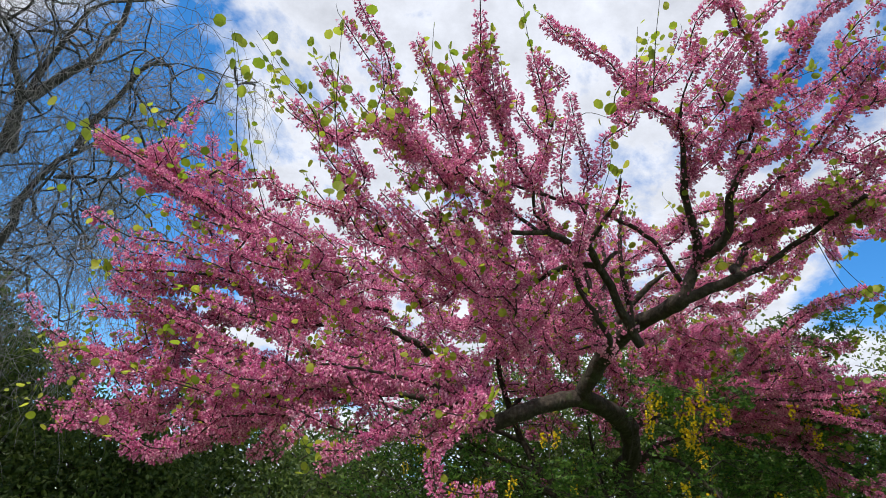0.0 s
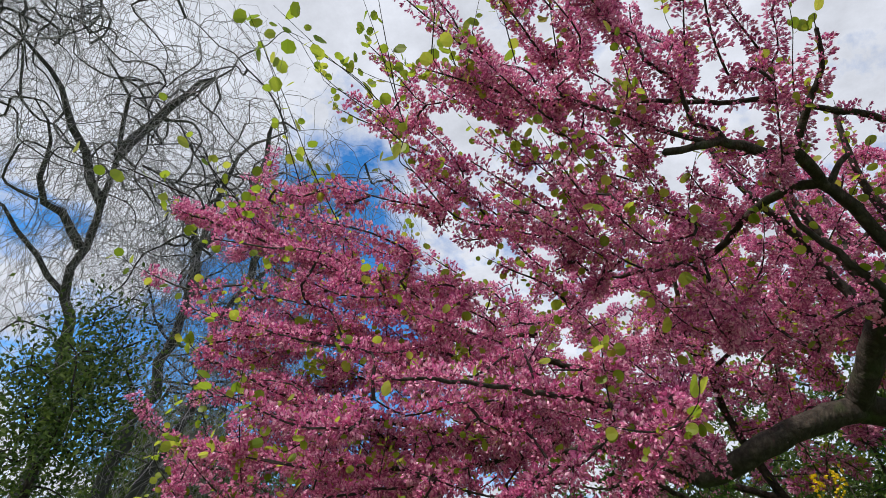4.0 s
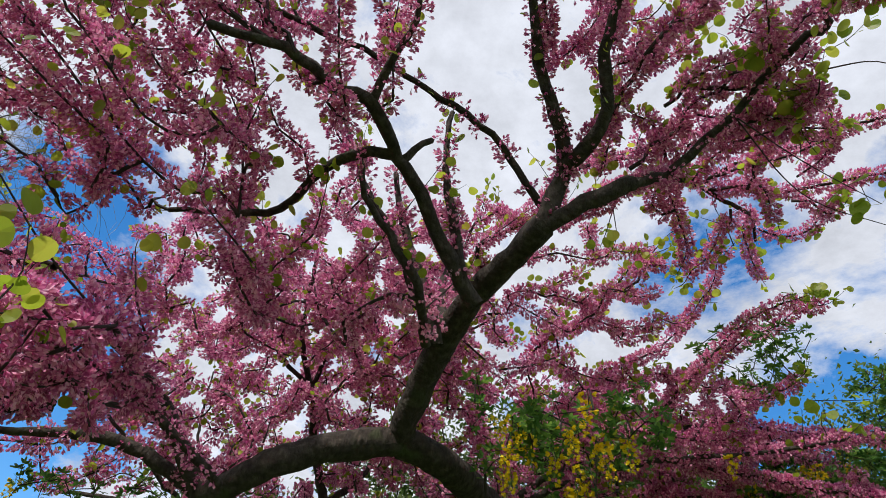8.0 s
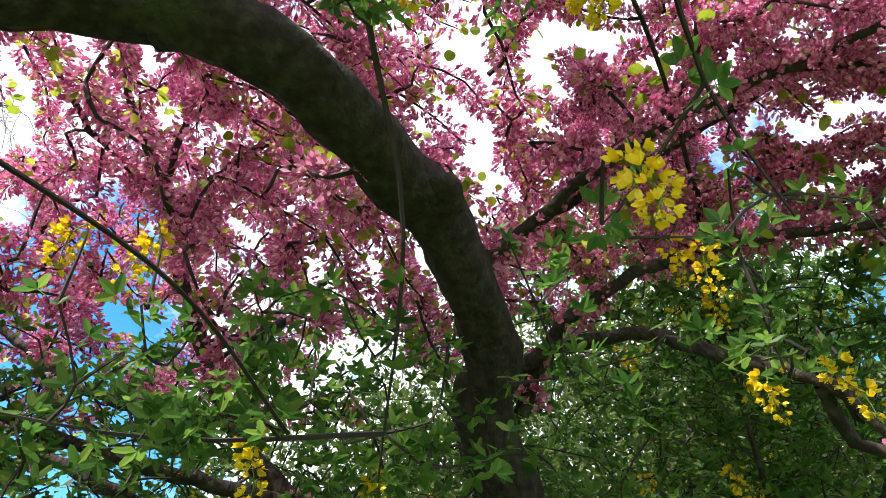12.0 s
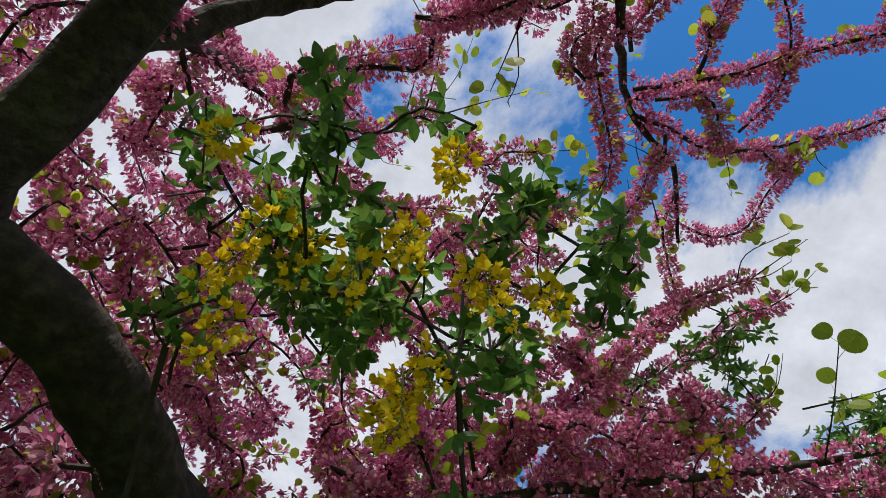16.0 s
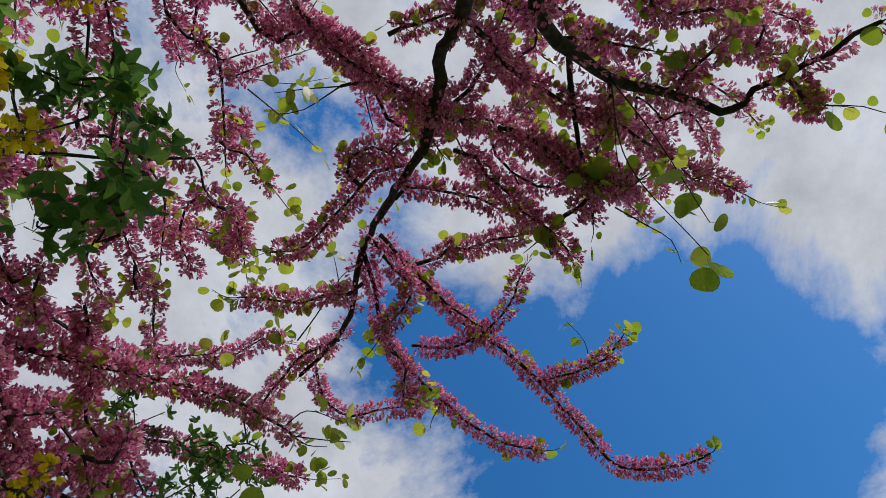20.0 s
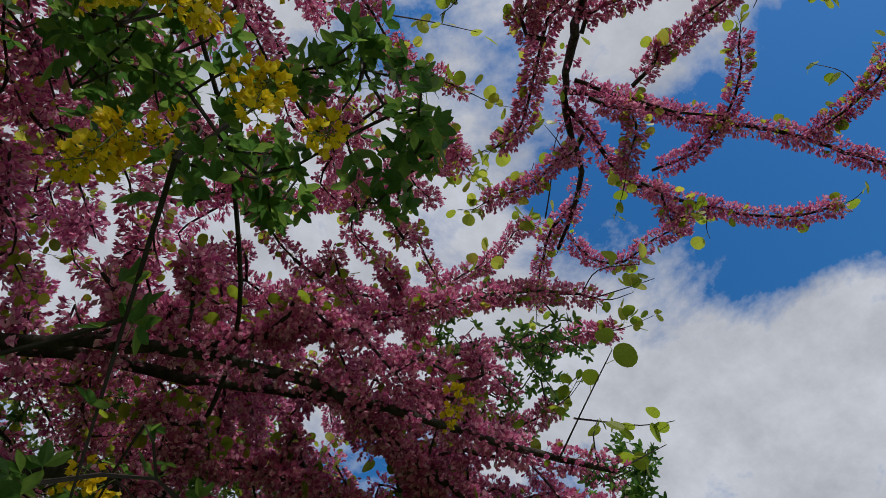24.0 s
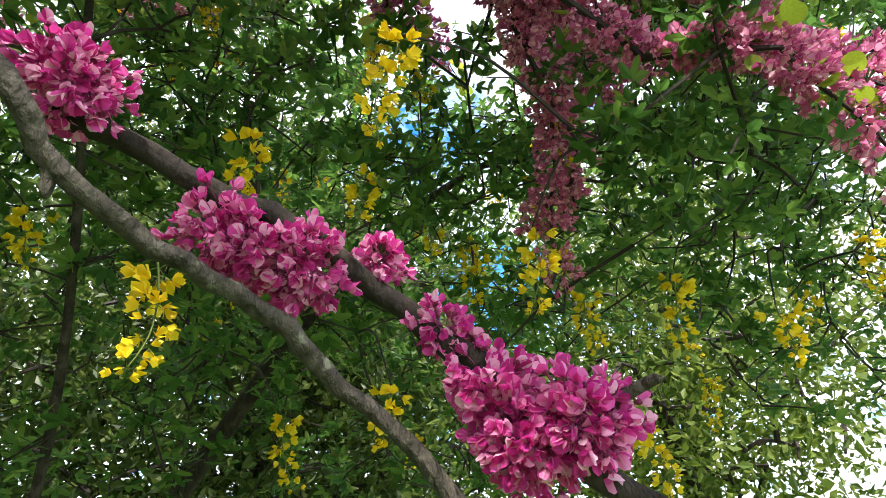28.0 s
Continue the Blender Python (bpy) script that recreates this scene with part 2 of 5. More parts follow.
def tube(soup, line, radii, sides=8, rough=0.0, mat=0):
    """A round, tapering, slightly lumpy stem along a line."""
    line = np.asarray(line, float)
    n = len(line)
    r = np.interp(np.linspace(0, 1, n), np.linspace(0, 1, len(radii)), radii)
    d = unit(np.gradient(line, axis=0))
    x = np.cross(d, (0.31, 0.22, 0.92))
    x = unit(x)
    y = np.cross(d, x)
    ang = np.linspace(0, 2 * np.pi, sides, endpoint=False)
    lump = np.ones((n, sides))
    if rough:
        raw = rng.normal(size=(n, sides))
        raw = (raw + np.roll(raw, 1, 0) + np.roll(raw, 1, 1) + np.roll(raw, -1, 0)) / 2
        lump += rough * raw
    ring = line[:, None] + (r[:, None] * lump)[:, :, None] * (np.cos(ang)[None, :, None] * x[:, None] + np.sin(ang)[None, :, None] * y[:, None])
    v = np.vstack([ring.reshape(-1, 3), line[-1:] + d[-1:] * r[-1]])
    i, j = np.meshgrid(np.arange(n - 1), np.arange(sides), indexing="ij")
    k = (j + 1) % sides
    f = np.stack([i * sides + j, i * sides + k, (i + 1) * sides + k, (i + 1) * sides + j], -1).reshape(-1, 4)
    soup.add(v, f, np.full(len(f), mat))
    cap = np.array([[(n - 1) * sides + a, (n - 1) * sides + (a + 1) % sides, n * sides] for a in range(sides)])
    soup.f.append(cap + soup.n - len(v))
    soup.m.append(np.full(sides, mat))


def part(name, soup, mats, parent, label="", smooth=False, kind=""):
    ob = new(name, soup.mesh(name, mats, smooth))
    ob.parent = parent
    return tagged(ob, label=label, kind=kind)


def thing(name, at, label, category, group="", kind=""):
    ob = new(name)
    ob.empty_display_size = 0.2
    ob.location = at
    return tagged(ob, label=label, category=category, group=group, kind=kind)


def under(ob, parent):
    """Hang a mesh built in world places under a thing that stands elsewhere."""
    ob.parent = parent
    ob.matrix_parent_inverse = Matrix.Translation(parent.location).inverted()
    return ob


# ---- small shapes: flower, leaf ----
def petal_flower(detail):
    """A pea flower on its stalk along +z, 1 long: stalk, cup, keel, wings and banner."""
    v, f, m = [], [], []

    def leaf(base, tip, side, bulge, mat, cup=0.0):
        base, tip, side, bulge = map(np.array, (base, tip, side, bulge))
        low, mid, top = (base * (1 - k) + tip * k for k in (0.32, 0.55, 0.8))
        n = len(v)
        wide = mid * 0.5 + top * 0.5
        v.extend([base, low + side * 0.6 + bulge * cup * 0.5, wide + side * 0.95 + bulge * cup, tip, wide - side * 0.95 + bulge * cup, low - side * 0.6 + bulge * cup * 0.5])
        for a in range(1, 5):
            f.append((n, n + a, n + a + 1))
            m.append(mat)

    if not detail:
        v.extend([(0, 0, 0.0), (0.07, 0.03, 0.55), (-0.07, 0.03, 0.55), (0, -0.08, 0.55)])
        f.append((0, 1, 2))
        m.append(1)
        for tip, side in (((0.14, 0, 1.0), (0.05, 0.15, 0.02)), ((-0.10, 0.20, 0.92), (0.13, 0.05, 0.0)), ((-0.10, -0.20, 0.92), (0.13, -0.05, 0.0))):
            tip, side = np.array(tip), np.array(side)
            base, n = np.array((0, 0, 0.44)), len(v)
            mid = base * 0.4 + tip * 0.6
            v.extend([base, mid + side + tip * (0.1, 0.1, 0), tip, mid - side + tip * (0.1, 0.1, 0)])
            f.extend([(n, n + 1, n + 2), (n, n + 2, n + 3)])
            m.extend([0, 0])
        return np.array(v, float), np.array(f, int), np.array(m, int)
    n = len(v)
    for a in range(3):
        v.append((0.02 * math.cos(a * 2.1), 0.02 * math.sin(a * 2.1), 0.0))
    for a in range(3):
        v.append((0.018 * math.cos(a * 2.1), 0.018 * math.sin(a * 2.1), 0.4))
    f.extend([(n, n + 1, n + 3), (n + 1, n + 2, n + 4), (n + 2, n, n + 5)])
    m.extend([1, 1, 1])
    # cup
    n = len(v)
    v.append((0, 0, 0.34))
    for a in range(4):
        v.append((0.085 * math.cos(a * 1.571), 0.085 * math.sin(a * 1.571), 0.5))
    for a in range(4):
        f.append((n, n + 1 + a, n + 1 + (a + 1) % 4))
        m.append(1)
    leaf((0, 0, 0.44), (0.12, 0, 1.0), (0.02, 0.17, 0), (0.12, 0, 0), 0, 0.6)       # keel
    leaf((0, 0, 0.44), (-0.08, 0.22, 0.93), (0.13, 0.09, 0.04), (-0.05, 0.09, 0), 0, 0.4)
    leaf((0, 0, 0.44), (-0.08, -0.22, 0.93), (0.13, -0.09, 0.04), (-0.05, -0.09, 0), 0, 0.4)
    if detail:
        leaf((0, 0, 0.45), (-0.32, 0, 0.84), (0.0, 0.24, 0.0), (-0.06, 0, 0.05), 0, -0.5)  # banner
    return np.array(v, float), np.array(f, int), np.array(m, int)


def fine_flower():
    """A pea flower on its stalk along +z, 1 long, with oval cupped petals."""
    v, f, m = [], [], []
    for k in range(2):
        for a in range(4):
            r = (0.022, 0.02)[k]
            v.append((r * math.cos(a * 1.571), r * math.sin(a * 1.571), (0.0, 0.42)[k]))
    for a in range(4):
        b = (a + 1) % 4
        f.extend([(a, b, 4 + b), (a, 4 + b, 4 + a)])
        m.extend([1, 1])
    n = len(v)
    v.append((0, 0, 0.36))
    for a in range(6):
        v.append((0.10 * math.cos(a * 1.047), 0.10 * math.sin(a * 1.047), 0.47))
    for a in range(6):
        v.append((0.095 * math.cos(a * 1.047), 0.095 * math.sin(a * 1.047), 0.56))
    for a in range(6):
        b = (a + 1) % 6
        f.extend([(n, n + 1 + a, n + 1 + b), (n + 1 + a, n + 7 + a, n + 7 + b), (n + 1 + a, n + 7 + b, n + 1 + b)])
        m.extend([1, 1, 1])
    # petals: turn round the stalk, lean outwards, length, width, cupping
    for turn, lean, length, width, cup in ((0.0, 0.10, 0.52, 0.17, 0.10), (3.14, 0.75, 0.42, 0.23, -0.06), (1.9, 0.45, 0.40, 0.16, 0.07), (-1.9, 0.45, 0.40, 0.16, 0.07), (0.5, 0.22, 0.46, 0.14, 0.08)):
        n = len(v)
        ct, st, cl, sl = math.cos(turn), math.sin(turn), math.cos(lean), math.sin(lean)
        ring = [(0.0, 0.0, 0.0), (0.55, 0.25, 0.5), (1.0, 0.55, 1.0), (0.75, 0.86, 0.8), (0.0, 1.0, 0.3), (-0.75, 0.86, 0.8), (-1.0, 0.55, 1.0), (-0.55, 0.25, 0.5), (0.0, 0.58, 0.0)]
        for x, z, c in ring:
            x, y, z = x * width, -cup * c, z * length
            y, z = y + 0, z
            px, pz = z * sl - y * cl, z * cl + y * sl
            v.append((px * ct - x * st, px * st + x * ct, 0.46 + pz))
        for a in range(8):
            f.append((n + a, n + (a + 1) % 8, n + 8))
            m.append(0)
    return np.array(v, float), np.array(f, int), np.array(m, int)


def round_leaf():
    """A rounded heart-shaped leaf, 1 across, lying in xz with its stalk at the origin, slightly folded."""
    v, f = [(0, 0, 0), (0, 0.02, 0.5)], []
    k = 14
    for i in range(k):
        a = -math.pi / 2 + (i + 0.5) / k * 2 * math.pi
        r = 0.52 - 0.06 * max(0, math.sin(a)) ** 6
        x, z = r * math.cos(a), 0.46 + r * math.sin(a) * 0.95
        if math.sin(a) < -0.8:
            z -= 0.02
        v.append((x, 0.18 * abs(x), z))
    for i in range(k):
        f.append((1, 2 + i, 2 + (i + 1) % k))
    n = len(v)
    v.extend([(-0.012, 0, -0.5), (0.012, 0, -0.5), (0.012, 0, 0.06), (-0.012, 0, 0.06)])
    f.extend([(n, n + 1, n + 2), (n, n + 2, n + 3)])
    return np.array(v, float), np.array(f, int), np.zeros(len(f), int)


def round_leaf_far():
    v = [(0.0, 0.0, 0.0)] + [(0.5 * math.cos(a), 0.09 * abs(math.cos(a)), 0.46 + 0.5 * math.sin(a)) for a in (-0.6, 0.25, 1.05, 2.09, 2.89, 3.74)]
    return np.array(v, float), np.array([(0, i, i + 1) for i in range(1, 6)]), np.zeros(5, int)


def lance_leaf(width=0.5, fold=0.3):
    """A pointed oval leaf, 1 long, along +z."""
    v = [(0, 0, 0), (width * 0.42, fold * 0.42 * width, 0.3), (width * 0.5, fold * 0.5 * width, 0.55), (width * 0.27, fold * 0.27 * width, 0.83), (0, 0, 1.0),
         (-width * 0.27, fold * 0.27 * width, 0.83), (-width * 0.5, fold * 0.5 * width, 0.55), (-width * 0.42, fold * 0.42 * width, 0.3), (0, 0, 0.5)]
    f = [(8, i, (i + 1) % 8) for i in range(8)]
    return np.array(v, float), np.array(f, int), np.zeros(8, int)


def three_leaf(fine):
    """Three leaflets on one stalk, as a laburnum bears them; 1 from stalk to tip."""
    v0, f0, _ = lance_leaf()
    if not fine:
        v0, f0 = v0[[0, 1, 3, 4, 5, 7]] * (1.12, 1, 1), np.array([(0, 1, 2), (0, 2, 3), (0, 3, 4), (0, 4, 5)])
    vs, fs = [], []
    for n, ang in enumerate((0.0, 1.05, -1.05)):
        c, s = math.cos(ang), math.sin(ang)
        w = v0 * (0.62, 0.62, 0.62)
        w = np.stack([w[:, 0] * c + w[:, 2] * s, w[:, 1] + 0.12 * w[:, 2] * (n > 0), w[:, 2] * c - w[:, 0] * s], 1) + (0, 0, 0.38)
        vs.append(w)
        fs.append(f0 + len(v0) * n)
    n = 3 * len(v0)
    vs.append(np.array([(-0.012, 0, 0), (0.012, 0, 0), (0.012, 0, 0.4), (-0.012, 0, 0.4)]))
    fs.append(np.array([(n, n + 1, n + 2), (n, n + 2, n + 3)]))
    return np.vstack(vs), np.vstack(fs), np.zeros(3 * len(f0) + 2, int)


def quick_leaf():
    v = np.array([(0, 0, 0), (0.26, 0.1, 0.5), (0, 0, 1), (-0.26, 0.1, 0.5)], float)
    return v, np.array([(0, 1, 2), (0, 2, 3)]), np.zeros(2, int)


FINE = fine_flower()
FLOWER, FLOWER_FAR, ROUND, LANCE, THREE, QUICK = petal_flower(True), petal_flower(False), round_leaf(), lance_leaf(), three_leaf(True), quick_leaf()
THREE_FAR = three_leaf(False)

# ---- ground ----
g = Soup()
N = 60
lin = np.sign(np.linspace(-1, 1, N)) * np.abs(np.linspace(-1, 1, N)) ** 3 * 900
gx, gy = np.meshgrid(lin, lin + 4, indexing="ij")
gz = 0.05 * np.sin(gx * 0.7) * np.cos(gy * 0.5) - 0.03
i, j = np.meshgrid(np.arange(N - 1), np.arange(N - 1), indexing="ij")
f = np.stack([i * N + j, (i + 1) * N + j, (i + 1) * N + j + 1, i * N + j + 1], -1).reshape(-1, 4)
g.add(np.stack([gx, gy, gz], -1).reshape(-1, 3), f, np.zeros(len(f), int))
tagged(new("ground", g.mesh("ground", [GRASS], True)), "rough green park lawn under the flowering trees", "ground", kind="structure")

# ---- the judas tree ----
judas = thing("judas_tree", (1.74, 5.0, 0.0), "judas tree in full pink blossom with young round leaves", "tree")
NODES, NODE_DIR = [], []      # places from which twigs may spring
SPRAYS = []                   # lines that bear flowers: line, radius, density, leafiness


def limb(name, points, r0, r1, label="", bloom=0.0, sides=10, mat=None, nodes=True):
    line = spline(points)
    jit = rng.normal(size=line.shape) * min(r0, 0.012) * 0.25
    jit[:2] = 0
    line = line + jit
    s = Soup()
    tube(s, line, [r0, (r0 * 0.55 + r1 * 0.45), r1], sides, 0.075)
    under(part(name, s, [mat or BARK], judas, label, smooth=True), judas)
    if nodes:
        d = unit(np.gradient(line, axis=0))
        NODES.extend(line[2:])
        NODE_DIR.extend(d[2:])
    if bloom:
        SPRAYS.append((line, r1, bloom, 0.3))
        if bloom > 0.85:
            SPRAYS.append((line, r1 + 0.006, bloom * 0.9, 0.4))
    return line


# trunk and great limbs
limb("trunk", [(1.74, 5.00, -0.05), (1.73, 4.97, 0.80), (1.61, 4.81, 1.96), (1.50, 4.67, 2.15), (1.42, 4.51, 2.33), (1.45, 4.38, 2.37), (1.36, 4.13, 2.48), (1.28, 4.00, 2.50), (1.13, 3.77, 2.50), (1.04, 3.71, 2.51), (0.95, 3.68, 2.52)], 0.082, 0.054, "dark bent trunk with rough bark", sides=16)
limb("trunk_stub", [(1.33, 4.10, 2.46), (1.36, 4.04, 2.47), (1.35, 4.00, 2.48)], 0.036, 0.031, "sawn-off stump of a limb")
limb("limb", [(0.95, 3.68, 2.52), (0.76, 3.61, 2.44), (0.60, 3.58, 2.36), (0.50, 3.62, 2.30), (0.43, 3.67, 2.28), (0.34, 3.72, 2.27)], 0.052, 0.036, sides=14)
limb("limb", [(0.34, 3.72, 2.27), (0.28, 3.66, 2.35), (0.17, 3.60, 2.48), (0.08, 3.47, 2.54), (0.04, 3.37, 2.56), (-0.08, 3.33, 2.61), (-0.23, 3.28, 2.63)], 0.032, 0.012, bloom=0.35)
limb("limb", [(0.34, 3.72, 2.27), (0.12, 3.74, 2.38), (-0.01, 3.68, 2.39), (-0.18, 3.66, 2.37), (-0.38, 3.61, 2.32)], 0.028, 0.01, bloom=0.4)
limb("limb", [(0.95, 3.68, 2.52), (0.97, 3.57, 2.59), (1.01, 3.45, 2.68), (1.05, 3.32, 2.74), (1.11, 3.17, 2.79), (1.20, 2.98, 2.81), (1.26, 2.86, 2.83)], 0.05, 0.036, sides=14)
limb("limb", [(1.01, 3.45, 2.68), (1.05, 3.40, 2.82), (1.12, 3.34, 2.95), (1.21, 3.28, 3.07), (1.32, 3.22, 3.17)], 0.030, 0.010)
limb("limb", [(1.26, 2.86, 2.82), (1.30, 2.81, 2.97), (1.31, 2.77, 3.03), (1.26, 2.68, 3.14), (1.19, 2.58, 3.25), (1.14, 2.45, 3.37), (1.09, 2.33, 3.52)], 0.029, 0.009, bloom=0.45)
limb("limb", [(1.31, 2.78, 3.01), (1.36, 2.70, 3.03), (1.39, 2.60, 3.08), (1.36, 2.52, 3.16), (1.36, 2.41, 3.24), (1.39, 2.29, 3.32)], 0.026, 0.009, bloom=0.45)
limb("limb", [(1.26, 2.86, 2.82), (1.33, 2.81, 2.85), (1.40, 2.77, 2.88), (1.49, 2.74, 2.93), (1.49, 2.80, 2.99), (1.50, 2.84, 3.02), (1.56, 2.87, 3.09)], 0.027, 0.017)
limb("limb", [(1.10, 3.01, 2.62), (1.05, 2.98, 2.67), (1.00, 2.93, 2.72), (0.96, 2.89, 2.77), (0.90, 2.82, 2.83), (0.82, 2.74, 2.88), (0.78, 2.66, 2.89), (0.73, 2.59, 2.90), (0.66, 2.56, 2.88), (0.59, 2.51, 2.87), (0.53, 2.46, 2.86), (0.46, 2.43, 2.83), (0.38, 2.40, 2.80)], 0.024, 0.011)
limb("limb", [(0.82, 2.74, 2.88), (0.74, 2.74, 2.88), (0.66, 2.78, 2.87), (0.59, 2.84, 2.85), (0.51, 2.94, 2.81), (0.36, 2.99, 2.81), (0.18, 2.99, 2.79)], 0.016, 0.008, bloom=0.3)
limb("limb", [(0.74, 2.59, 2.90), (0.77, 2.51, 2.96), (0.82, 2.42, 3.03), (0.82, 2.34, 3.10)], 0.013, 0.006, bloom=0.6)
limb("limb", [(0.83, 2.75, 2.87), (0.87, 2.74, 2.92), (0.91, 2.73, 2.97)], 0.012, 0.009)
limb("limb", [(0.98, 3.16, 2.57), (0.95, 3.05, 2.59), (0.93, 2.94, 2.60), (0.86, 2.89, 2.68), (0.75, 2.83, 2.80), (0.72, 2.78, 2.90)], 0.015, 0.008, bloom=0.3)
limb("limb", [(1.27, 2.88, 2.92), (1.20, 2.83, 2.98), (1.15, 2.80, 3.04), (1.08, 2.75, 3.07), (0.95, 2.69, 3.10), (0.80, 2.62, 3.11), (0.67, 2.56, 3.11), (0.56, 2.52, 3.09), (0.43, 2.47, 3.08), (0.32, 2.42, 3.06)], 0.012, 0.006, bloom=0.3)
limb("limb", [(1.05, 2.98, 2.67), (1.04, 2.95, 2.70), (1.02, 2.93, 2.78), (0.96, 2.87, 3.03), (0.95, 2.81, 3.26)], 0.018, 0.008, bloom=0.5)
limb("limb", [(1.01, 3.21, 2.61), (0.98, 3.17, 2.71), (0.93, 3.16, 2.84), (0.85, 3.14, 3.04), (0.79, 3.09, 3.24)], 0.02, 0.009, bloom=0.5)
limb("limb", [(1.05, 3.38, 2.71), (0.94, 3.39, 2.92), (0.82, 3.27, 3.10), (0.69, 3.18, 3.23), (0.55, 3.10, 3.52)], 0.022, 0.008, bloom=0.5)
limb("limb", [(1.06, 3.34, 2.73), (1.02, 3.43, 2.98), (1.05, 3.53, 3.31), (1.01, 3.59, 3.69)], 0.022, 0.008, bloom=0.5)
# the hanging branch over the path
limb("limb", [(1.50, 2.84, 3.02), (1.56, 2.87, 3.09), (1.62, 2.92, 3.19), (1.68, 2.94, 3.26), (1.84, 3.01, 3.38), (1.97, 3.14, 3.56), (2.12, 3.26, 3.70), (2.25, 3.33, 3.72), (2.37, 3.38, 3.74), (2.52, 3.52, 3.86), (2.60, 3.64, 3.85)], 0.017, 0.007, bloom=0.3)
limb("limb", [(2.12, 3.25, 3.72), (2.20, 3.18, 3.76), (2.34, 3.09, 3.77), (2.49, 3.00, 3.78), (2.60, 2.89, 3.78), (2.70, 2.81, 3.75), (2.82, 2.73, 3.73), (2.96, 2.64, 3.68), (3.07, 2.55, 3.61), (3.06, 2.41, 3.55), (3.01, 2.28, 3.51)], 0.01, 0.004, bloom=1.0)
limb("limb", [(2.75, 2.78, 3.75), (2.73, 2.65, 3.71), (2.69, 2.54, 3.69), (2.62, 2.47, 3.68)], 0.006, 0.003, bloom=1.0)
limb("limb", [(2.15, 3.28, 3.71), (2.31, 3.28, 3.76), (2.47, 3.29, 3.79), (2.59, 3.25, 3.79), (2.73, 3.16, 3.78), (2.84, 3.07, 3.75), (2.94, 2.96, 3.72), (3.00, 2.81, 3.70)], 0.009, 0.004, bloom=1.0)
limb("limb", [(2.55, 3.20, 3.81), (2.57, 3.06, 3.77), (2.53, 2.93, 3.75), (2.45, 2.83, 3.75), (2.34, 2.76, 3.76)], 0.006, 0.003, bloom=1.0)
limb("limb", [(2.59, 3.58, 3.87), (2.70, 3.57, 3.83), (2.78, 3.48, 3.81), (2.79, 3.34, 3.84), (2.82, 3.22, 3.84)], 0.006, 0.003, bloom=1.0)
limb("limb", [(2.50, 3.47, 3.88), (2.53, 3.61, 3.89), (2.62, 3.74, 3.86), (2.73, 3.86, 3.81)], 0.007, 0.003, bloom=1.0)
limb("limb", [(1.49, 2.74, 2.93), (1.60, 2.74, 2.99), (1.66, 2.69, 3.04), (1.73, 2.61, 3.09), (1.78, 2.53, 3.13), (1.81, 2.44, 3.15), (1.86, 2.34, 3.17), (1.88, 2.30, 3.13), (1.84, 2.26, 3.11), (1.82, 2.20, 3.08), (1.79, 2.14, 3.04), (1.75, 2.07, 2.99)], 0.016, 0.005, bloom=0.5)
limb("limb", [(1.68, 2.61, 3.30), (1.79, 2.61, 3.33), (1.91, 2.60, 3.35), (2.02, 2.58, 3.37), (2.13, 2.59, 3.38)], 0.008, 0.004, bloom=0.7)
limb("limb", [(1.75, 2.53, 3.26), (1.84, 2.52, 3.31), (1.91, 2.55, 3.34)], 0.006, 0.003, bloom=1.0)
limb("limb", [(1.65, 3.09, 3.37), (1.64, 3.13, 3.37), (1.64, 3.19, 3.36)], 0.006, 0.004)
limb("limb", [(2.10, 3.21, 3.69), (2.24, 3.13, 3.71), (2.39, 3.04, 3.71), (2.50, 2.94, 3.72)], 0.007, 0.004, bloom=0.8)
# right side, behind the trunk
limb("limb", [(1.46, 4.50, 2.38), (1.61, 4.44, 2.42), (1.76, 4.33, 2.37), (1.83, 4.27, 2.29), (1.94, 4.16, 2.15), (1.98, 4.16, 2.09)], 0.018, 0.0125)
limb("limb", [(1.51, 4.54, 2.31), (1.61, 4.45, 2.47), (1.75, 4.36, 2.53), (1.87, 4.32, 2.56), (2.05, 4.27, 2.57), (2.29, 4.19, 2.53), (2.64, 4.06, 2.53)], 0.018, 0.007, bloom=0.5)
limb("limb", [(1.41, 4.31, 2.47), (1.57, 4.35, 2.72), (1.86, 4.29, 2.86), (2.13, 4.19, 2.97), (2.35, 4.08, 3.02), (2.61, 3.94, 3.11)], 0.018, 0.007, bloom=0.5)
limb("limb", [(1.39, 4.25, 2.47), (1.54, 4.25, 2.62), (1.78, 4.07, 2.69), (2.06, 3.95, 2.74), (2.35, 3.79, 2.74), (2.62, 3.64, 2.76)], 0.016, 0.006, bloom=0.7)
limb("limb", [(2.06, 3.95, 2.74), (2.37, 3.91, 2.70), (2.73, 3.82, 2.64), (2.95, 3.75, 2.58)], 0.009, 0.004, bloom=1.0)
limb("limb", [(1.78, 4.07, 2.69), (2.08, 3.87, 2.97), (2.39, 3.69, 3.30), (2.59, 3.56, 3.39)], 0.009, 0.004, bloom=1.0)
